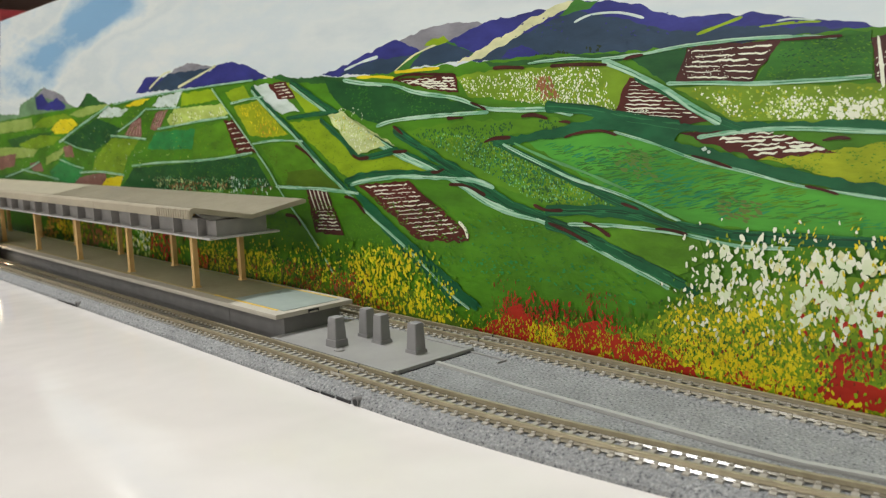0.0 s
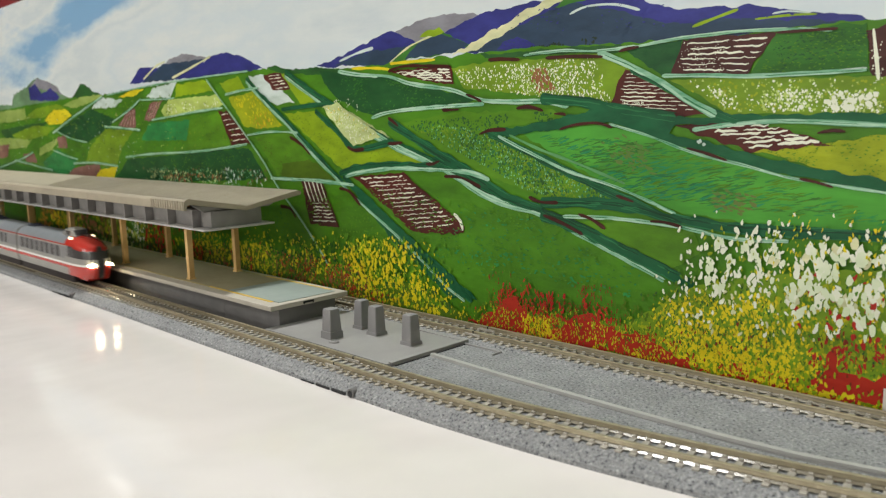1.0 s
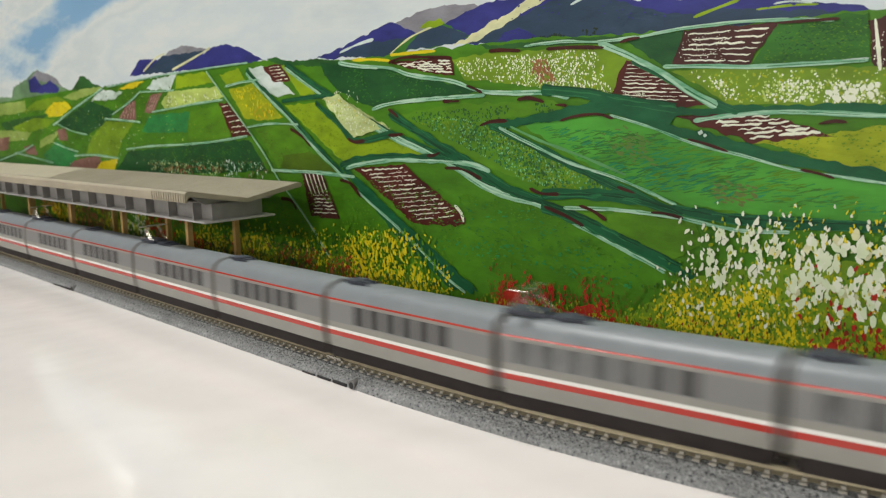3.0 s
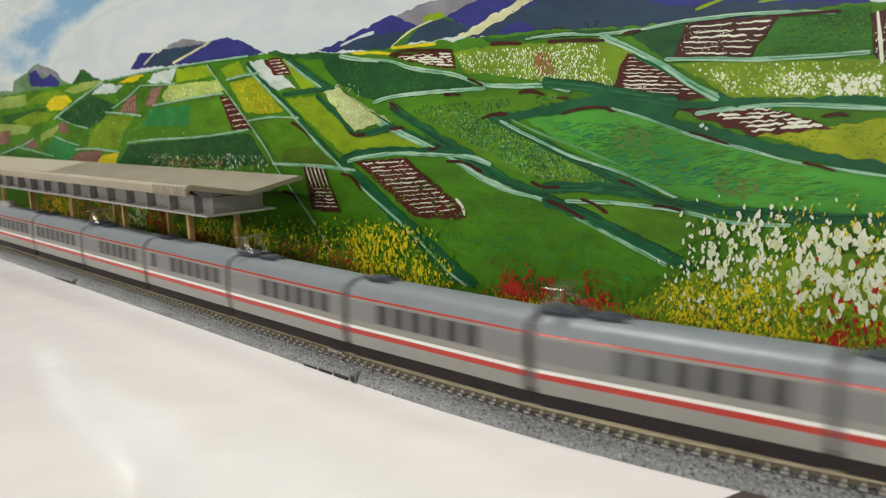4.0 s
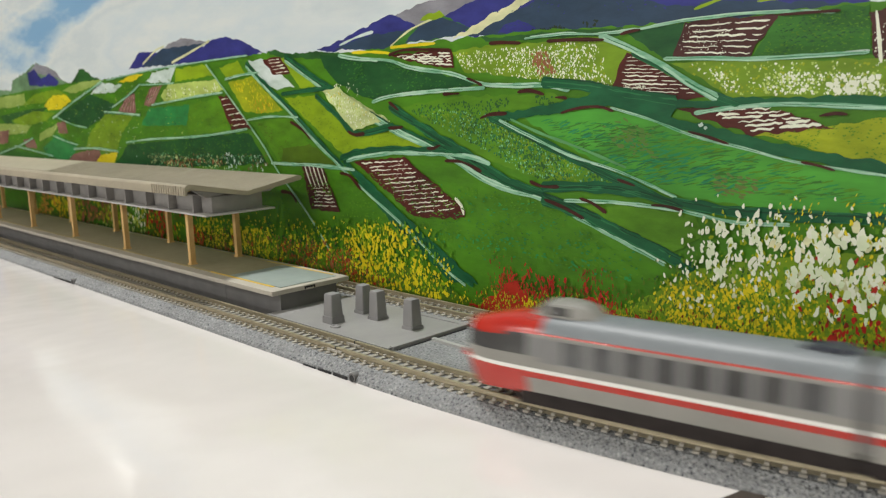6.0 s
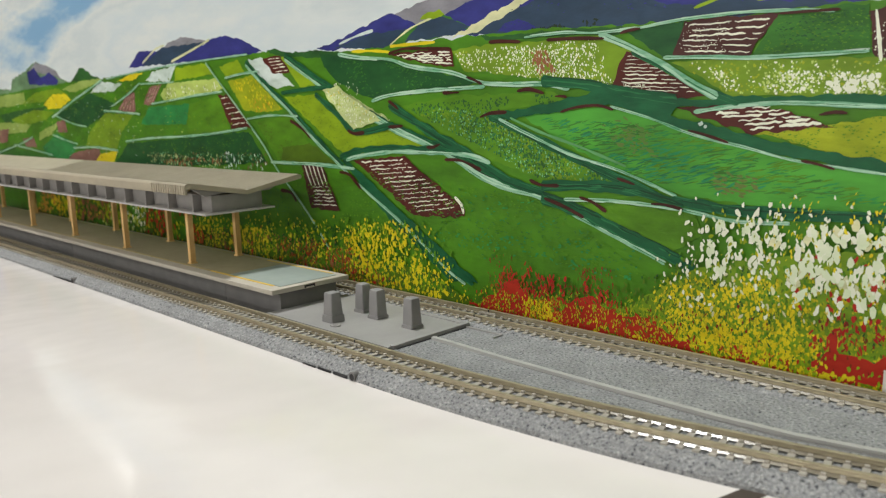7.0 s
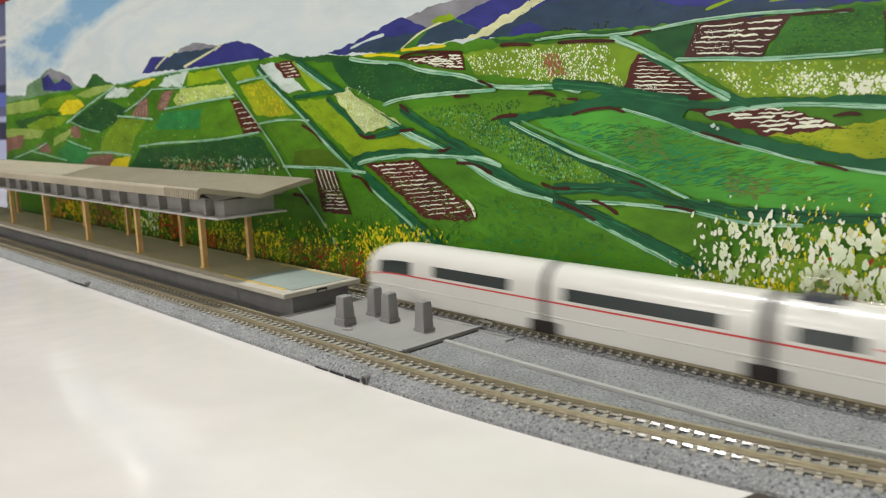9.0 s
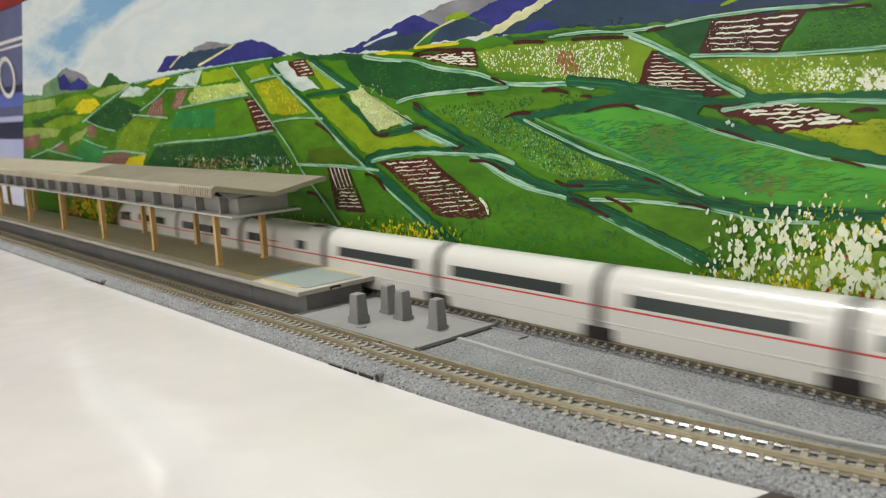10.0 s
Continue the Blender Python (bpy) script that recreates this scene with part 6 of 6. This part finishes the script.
def pantograph(parent, x, h):
    """h: how high the roof is."""
    p = boxed("pantograph_base", FITTING, (x - 6.5, x + 6.5, -3.6, 3.6, h - 0.4, h + 1.1), parent, 0.2)
    base = p

    def rod(p, q, r=0.22):
        bm = bmesh.new()
        p, q = Vector(p), Vector(q)
        d = (q - p).normalized()
        u = d.orthogonal().normalized()
        v = d.cross(u)
        loft(bm, [[tuple(c + r * (u * math.cos(k * 1.0472) + v * math.sin(k * 1.0472))) for k in range(6)] for c in (p, q)])
        part("pantograph_arm", bm, METAL, base)

    for y in (-3.5, 3.5):
        rod((x - 5, y, h + 1), (x - 1, y, h + 4.5))
        rod((x + 5, y, h + 1), (x + 1, y, h + 4.5))
        rod((x - 1, y, h + 4.5), (x, y * 0.7, h + 7.4))
        rod((x + 1, y, h + 4.5), (x, y * 0.7, h + 7.4))
    bm = bmesh.new()
    block(bm, x - 1.6, x + 1.6, -6.5, 6.5, h + 7.3, h + 7.7, 0.1)
    part("contact_shoe", bm, METAL, p, "bright metal contact strip")


def roof_unit(parent, x, h):
    bm = bmesh.new()
    block(bm, x - 2.6, x + 2.6, -3.2, 3.2, h - 0.5, h + 0.75, 0.2)
    block(bm, x - 5.4, x - 3.2, -2.2, 2.2, h - 0.5, h + 0.45, 0.2)
    block(bm, x + 3.2, x + 6.4, -1.2, 1.2, h - 0.5, h + 0.4, 0.15)
    for y in (-2.4, 2.4):
        block(bm, x + 3.0, x + 7.4, y - 0.25, y + 0.25, h - 0.5, h + 0.35)
    part("roof_unit", bm, FITTING, parent, "dark slate roof fittings")


PITCH, HEAD = 78.0, 109.0


def limited_middle(kind):
    c = root("railcar", "silver-grey limited express railcar with red and white stripes", "model railcar", "cars of the red and grey train")
    h = PITCH / 2 - 1.3
    shell("body", NSE, [-h, -h + 0.5, h - 0.5, h], NSE_MATS, c, label="silver-grey body with red and white stripes")
    spans = {0: [(-23 + k * 7.7, -17.6 + k * 7.7) for k in range(6)],
             1: [(-14 + k * 7.7, -8.6 + k * 7.7) for k in range(6)],
             2: [(-31 + k * 7.9, -25.6 + k * 7.9) for k in range(8)],
             3: [(-31, -26.5)] + [(-12 + k * 7.7, -6.6 + k * 7.7) for k in range(6)],
             4: [(-33 + k * 7.9, -27.6 + k * 7.9) for k in range(7)]}[kind]
    powered = kind in (1, 4)
    windows(c, spans, 21.6, 27.9, 9.5, 9.33)
    boxed("gangway", BELLOWS, (-h - 2.4, -h, -7.2, 7.2, 12.6, 31.5), c, 0.4)
    underframe_and_shade(c, -h, h)
    bogie(c, -PITCH / 2)
    if powered:
        pantograph(c, -h + 4, 34.3)
    roof_unit(c, -h + (17 if powered else 7), 34.3)
    return c


def limited_end():
    """The driving car: its nose points along +x from the coupling at x = 0."""
    c = root("driving_railcar", "red-nosed observation railcar with lit headlights", "model railcar", "cars of the red and grey train")
    tip, start = 114.0, 81.0
    shell("body", NSE, [1.3, 1.8, 40.0, start - 0.1], NSE_MATS, c, label="silver-grey body with red and white stripes")

    def paint(f):
        m = f.calc_center_median()
        if m.z > 28.6 or (m.z > 26.9 and m.x > start + 16):
            return 1 if m.x > start + 4 else None
        if m.z < 18.6 and m.x > start + 9:
            return 1
        if 22.0 < m.z < 28.4 and m.x > start + 8:
            return 3
        if 19.0 < m.z <= 22.0 and m.x > start + 2:
            return 0
        return None

    xs = [start + (tip - start) * u for u in (0, 0.12, 0.25, 0.38, 0.5, 0.62, 0.72, 0.81, 0.88, 0.93, 0.97, 0.99, 1.0)]
    shell("nose", NSE, xs, [SILVER, TRAIN_RED, WHITE, PANE, TRAIN_ROOF, PILLAR], c, lambda x: nose_shape(x, tip, start), "glossy red rounded nose with wrap-round windows", paint)
    windows(c, [(8 + k * 9.0, 8 + k * 9.0 + 6.2) for k in range(8)], 21.6, 27.9, 9.5, 9.33)
    # driver's cab above the roof
    bm = bmesh.new()
    rings = []
    for x, w, z in ((69, 3.8, 34.2), (72, 4.8, 36.7), (76, 5.2, 37.6), (81, 5.2, 37.7), (85, 5.0, 37.2), (88, 4.6, 35.3), (90.5, 4.0, 33.0)):
        rings.append([(x, w, 31.5), (x, w, max(33.0, z - 3.0)), (x, w * 0.82, z - 0.8), (x, w * 0.4, z), (x, -w * 0.4, z), (x, -w * 0.82, z - 0.8), (x, -w, max(33.0, z - 3.0)), (x, -w, 31.5)])
    loft(bm, rings)
    cab = part("cab", bm, SILVER, c, "small grey driver's cab on the roof", smooth=True)
    for side in (-1, 1):
        boxed("cab_window", PANE, (77.5, 84.0, min(side * 4.6, side * 5.35), max(side * 4.6, side * 5.35), 33.9, 36.3), cab, 0.2)
    bm = bmesh.new()
    vs = [bm.verts.new(q) for q in ((86.4, -3.6, 36.5), (86.4, 3.6, 36.5), (89.3, 3.4, 34.0), (89.3, -3.4, 34.0))]
    up = [bm.verts.new((v.co.x + 0.5, v.co.y, v.co.z + 0.25)) for v in vs]
    bm.faces.new(up)
    for i in range(4):
        bm.faces.new((vs[i], vs[(i + 1) % 4], up[(i + 1) % 4], up[i]))
    part("cab_windscreen", bm, PANE, cab)
    for y in (-6.2, 6.2):
        bm = bmesh.new()
        block(bm, 86.6, 89.6, y - 0.6, y + 0.6, 31.4, 33.1, 0.3)
        part("marker_lamp", bm, MARK, c, "small lit marker lamp", smooth=True)
    for y, z in ((-5.6, 18.6), (-3.9, 19.0), (3.9, 19.0), (5.6, 18.6)):
        bm = bmesh.new()
        seg = 14
        x = 113.2 if abs(y) < 5 else 112.4
        loft(bm, [[(xx, y + r * math.cos(k * 6.28319 / seg), z + r * math.sin(k * 6.28319 / seg)) for k in range(seg)] for xx, r in ((x - 3.0, 0.66), (x + 0.9, 0.66), (x + 1.2, 0.42))])
        part("headlight", bm, LIGHT, c, "glowing warm white headlight", smooth=True)
    boxed("bumper_skirt", TRAIN_RED, (91, 107.5, -6.2, 6.2, 9.7, 13.0), c, 1.2)
    underframe_and_shade(c, 2, 93)
    bogie(c, 83)
    roof_unit(c, 8, 34.3)
    # the pieces above are laid out on a length of 114
    for o in c.children_recursive:
        for v in o.data.vertices:
            v.co.x *= HEAD / 114.0
    return c


ICE = [(7.8, 8.3, 0), (9.6, 8.7, 0), (13.9, 8.9, 0), (14.5, 9.8, 0), (15.0, 9.4, 0), (19.7, 9.45, 1), (20.4, 9.45, 0), (21.6, 9.4, 0), (26.2, 8.95, 0), (29.0, 7.9, 0), (31.4, 6.0, 0), (33.0, 3.2, 0), (33.4, 0.0, 0)]
ICE_MATS = [ICE_WHITE, ICE_RED]
ICE_PITCH, ICE_HEAD = 84.5, 113.0


def express_middle(kind):
    c = root("express_car", "white high-speed railcar with dark window band and red line", "model railcar", "cars of the white train")
    h = ICE_PITCH / 2 - 2.3
    shell("body", ICE, [-h, -h + 0.6, h - 0.6, h], ICE_MATS, c, label="glossy white body with a thin red line")
    spans = {0: [(-h + 7, h - 11.5)], 1: [(-h + 6, -h + 25), (h - 23, h - 14)], 2: [(-h + 10.5, h - 11)]}[kind]
    windows(c, spans, 21.5, 26.0, 9.42, 8.98, ICE_BAND)
    bm = bmesh.new()
    for x in (h, h + 1.3, h + 2.6, h + 3.8):
        loft(bm, [ring_of(x + d, [(z, w * 0.93, k) for z, w, k in ICE]) for d in (0, 0.8)])
    part("gangway", bm, ICE_JOINT, c, "grey ribbed gangway")
    underframe_and_shade(c, -h + 2, h - 2)
    for x in (-h + 9, h - 9):
        bogie(c, x)
    boxed("coupling_fairing", UNDER, (h - 4.2, h + 8.8, -9.85, 9.85, 7.5, 12.2), c, 0.4)
    if kind == 1:
        for side in (-1, 1):
            boxed("lettering_bar", ICE_RED, (-h + 29, -h + 40, side * 9.32 - 0.06, side * 9.32 + 0.06, 23.0, 23.6), c, 0, "thin red lettering bar")
        pantograph(c, -h + 10, 33.0)
        boxed("roof_line", METAL, (-h + 20, h - 6, -0.4, 0.4, 33.3, 34.2), c, 0.1)
        roof_unit(c, h - 12, 33.2)
    return c


def express_end():
    """The leading car: its nose points along -x from the coupling at x = 0."""
    c = root("express_driving_car", "white streamlined high-speed driving car with dark windscreen", "model railcar", "cars of the white train")
    tip, start = -ICE_HEAD, -74.0

    def shape(x):
        u = min(max((start - x) / (start - tip), 0), 1)
        fall = 1 - math.sqrt(max(0, 1 - u ** 2.4))
        top = 33.4 - 15.5 * fall
        left = []
        for z, w, k in ICE:
            zz = 7.8 + (z - 7.8) * (top - 7.8) / 25.6
            if z < 12:
                zz = z + 0.8 * u
            left.append((x, w * max(0.10, 1 - 0.9 * fall), zz))
        return left + [(p[0], -p[1], p[2]) for p in reversed(left[:-1])]

    shell("body", ICE, [-1.6, -2.2, -40, start + 0.1], ICE_MATS, c, label="glossy white body with a thin red line")
    xs = [start + (tip - start) * u for u in (0, 0.15, 0.3, 0.45, 0.58, 0.7, 0.8, 0.88, 0.94, 0.98, 1.0)]

    def dark(f):
        m = f.calc_center_median()
        u = (start - m.x) / (start - tip)
        top = 33.4 - 15.5 * (1 - math.sqrt(max(0, 1 - min(u, 1) ** 2.4)))
        return 2 if 0.02 < u < 0.64 and 0.50 < (m.z - 7.8) / (top - 7.8) < 0.72 else None

    shell("nose", ICE, xs, [ICE_WHITE, ICE_RED, ICE_BAND], c, shape, "rounded white nose with dark windscreen", dark)
    windows(c, [(-60, -17)], 21.5, 26.0, 9.42, 8.98, ICE_BAND)
    underframe_and_shade(c, -84, -4)
    for x in (-78, -12):
        bogie(c, x)
    boxed("coupling_fairing", UNDER, (-6.5, 6.5, -9.85, 9.85, 7.5, 12.2), c, 0.4)
    bm = bmesh.new()
    loft(bm, [ring_of(x, [(z, w * 0.93, k) for z, w, k in ICE]) for x in (-1.6, 1.6)])
    part("gangway", bm, ICE_JOINT, c, "grey ribbed gangway")
    return c


def build_trains():
    limited, express = [], []
    head = limited_end()
    limited.append((head, -HEAD, 1))
    made = {}
    for k, kind in enumerate((4, 0, 0, 1, 0, 1, 3, 1, 2)):
        ob = copy_thing(made[kind], Matrix()) if kind in made else limited_middle(kind)
        made.setdefault(kind, ob)
        limited.append((ob, -HEAD - PITCH * (k + 0.5), 1))
    tail = copy_thing(head, Matrix())
    for o in tail.children:
        if o.name.startswith(("headlight", "marker_lamp")):
            o.data = o.data.copy()
            o.data.materials[0] = TRAIN_RED
            o["label"] = "unlit red-rimmed lamp"
    tail["label"] = "red-nosed observation railcar at the tail, lamps unlit"
    limited.append((tail, -HEAD - PITCH * 9, -1))
    e0 = express_end()
    express.append((e0, ICE_HEAD))
    cars = [express_middle(k) for k in (0, 1, 2)]
    for k, kind in enumerate((0, 1, 2, 0, 2, 0)):
        fresh = k == (0, 1, 2)[kind] if k < 3 else False
        ob = cars[kind] if fresh else copy_thing(cars[kind], Matrix())
        express.append((ob, ICE_HEAD + ICE_PITCH * (k + 0.5)))
    return limited, express


def limited_nose(t):
    """Where the nose of the red and grey train is along the front track."""
    return float(np.interp(t, (0, 1, 1.5, 2, 2.5, 4, 4.5, 5, 10), (-468, -236, -120, -2, 123.5, 491, 611, 729, 1909)))


EXPRESS = [(0.0, 640.0), (6.0, 640.0), (6.5, 610.0), (7.0, 520.0), (7.5, 385.0), (8.0, 240.0), (8.4, 108.0), (8.8, -24.5), (9.0, -89.5), (9.5, -249.5), (10.0, -409.0)]


def motions():
    limited, express = build_trains()
    times = [i * 0.25 for i in range(41)]
    for ob, off, way in limited:
        rows = []
        for t in times:
            s = limited_nose(t) + off
            if ob.name.startswith("driving"):
                a, b = (s, s + 80) if way == 1 else (s, s - 80)
            else:
                a, b = s - PITCH / 2, s + PITCH / 2
            pa, pb = front(a), front(b)
            turn = math.atan2(pb[1] - pa[1], pb[0] - pa[0])
            if ob.name.startswith("driving"):
                x, y = pa[0], pa[1]
            else:
                x, y = (pa[0] + pb[0]) / 2, (pa[1] + pb[1]) / 2
            rows.append((t, pose(x * MM, y * MM, 0, 0, 0, math.degrees(turn))))
        walk(ob, rows)
    for ob, off in express:
        walk(ob, [(t, pose((x + off) * MM, Y_REAR * MM, 0)) for t, x in EXPRESS])


build_room()
build_table()
build_track("front_track", front, (-330, 190), "model railway track curving in front of the platform")
build_track("rear_track", rear, (-330, 190), "straight model railway track beside the painted board")
build_infill()
build_platform()
build_canopy()
build_cabinets()
build_display_box()
build_white_strip()
build_painting()
motions()
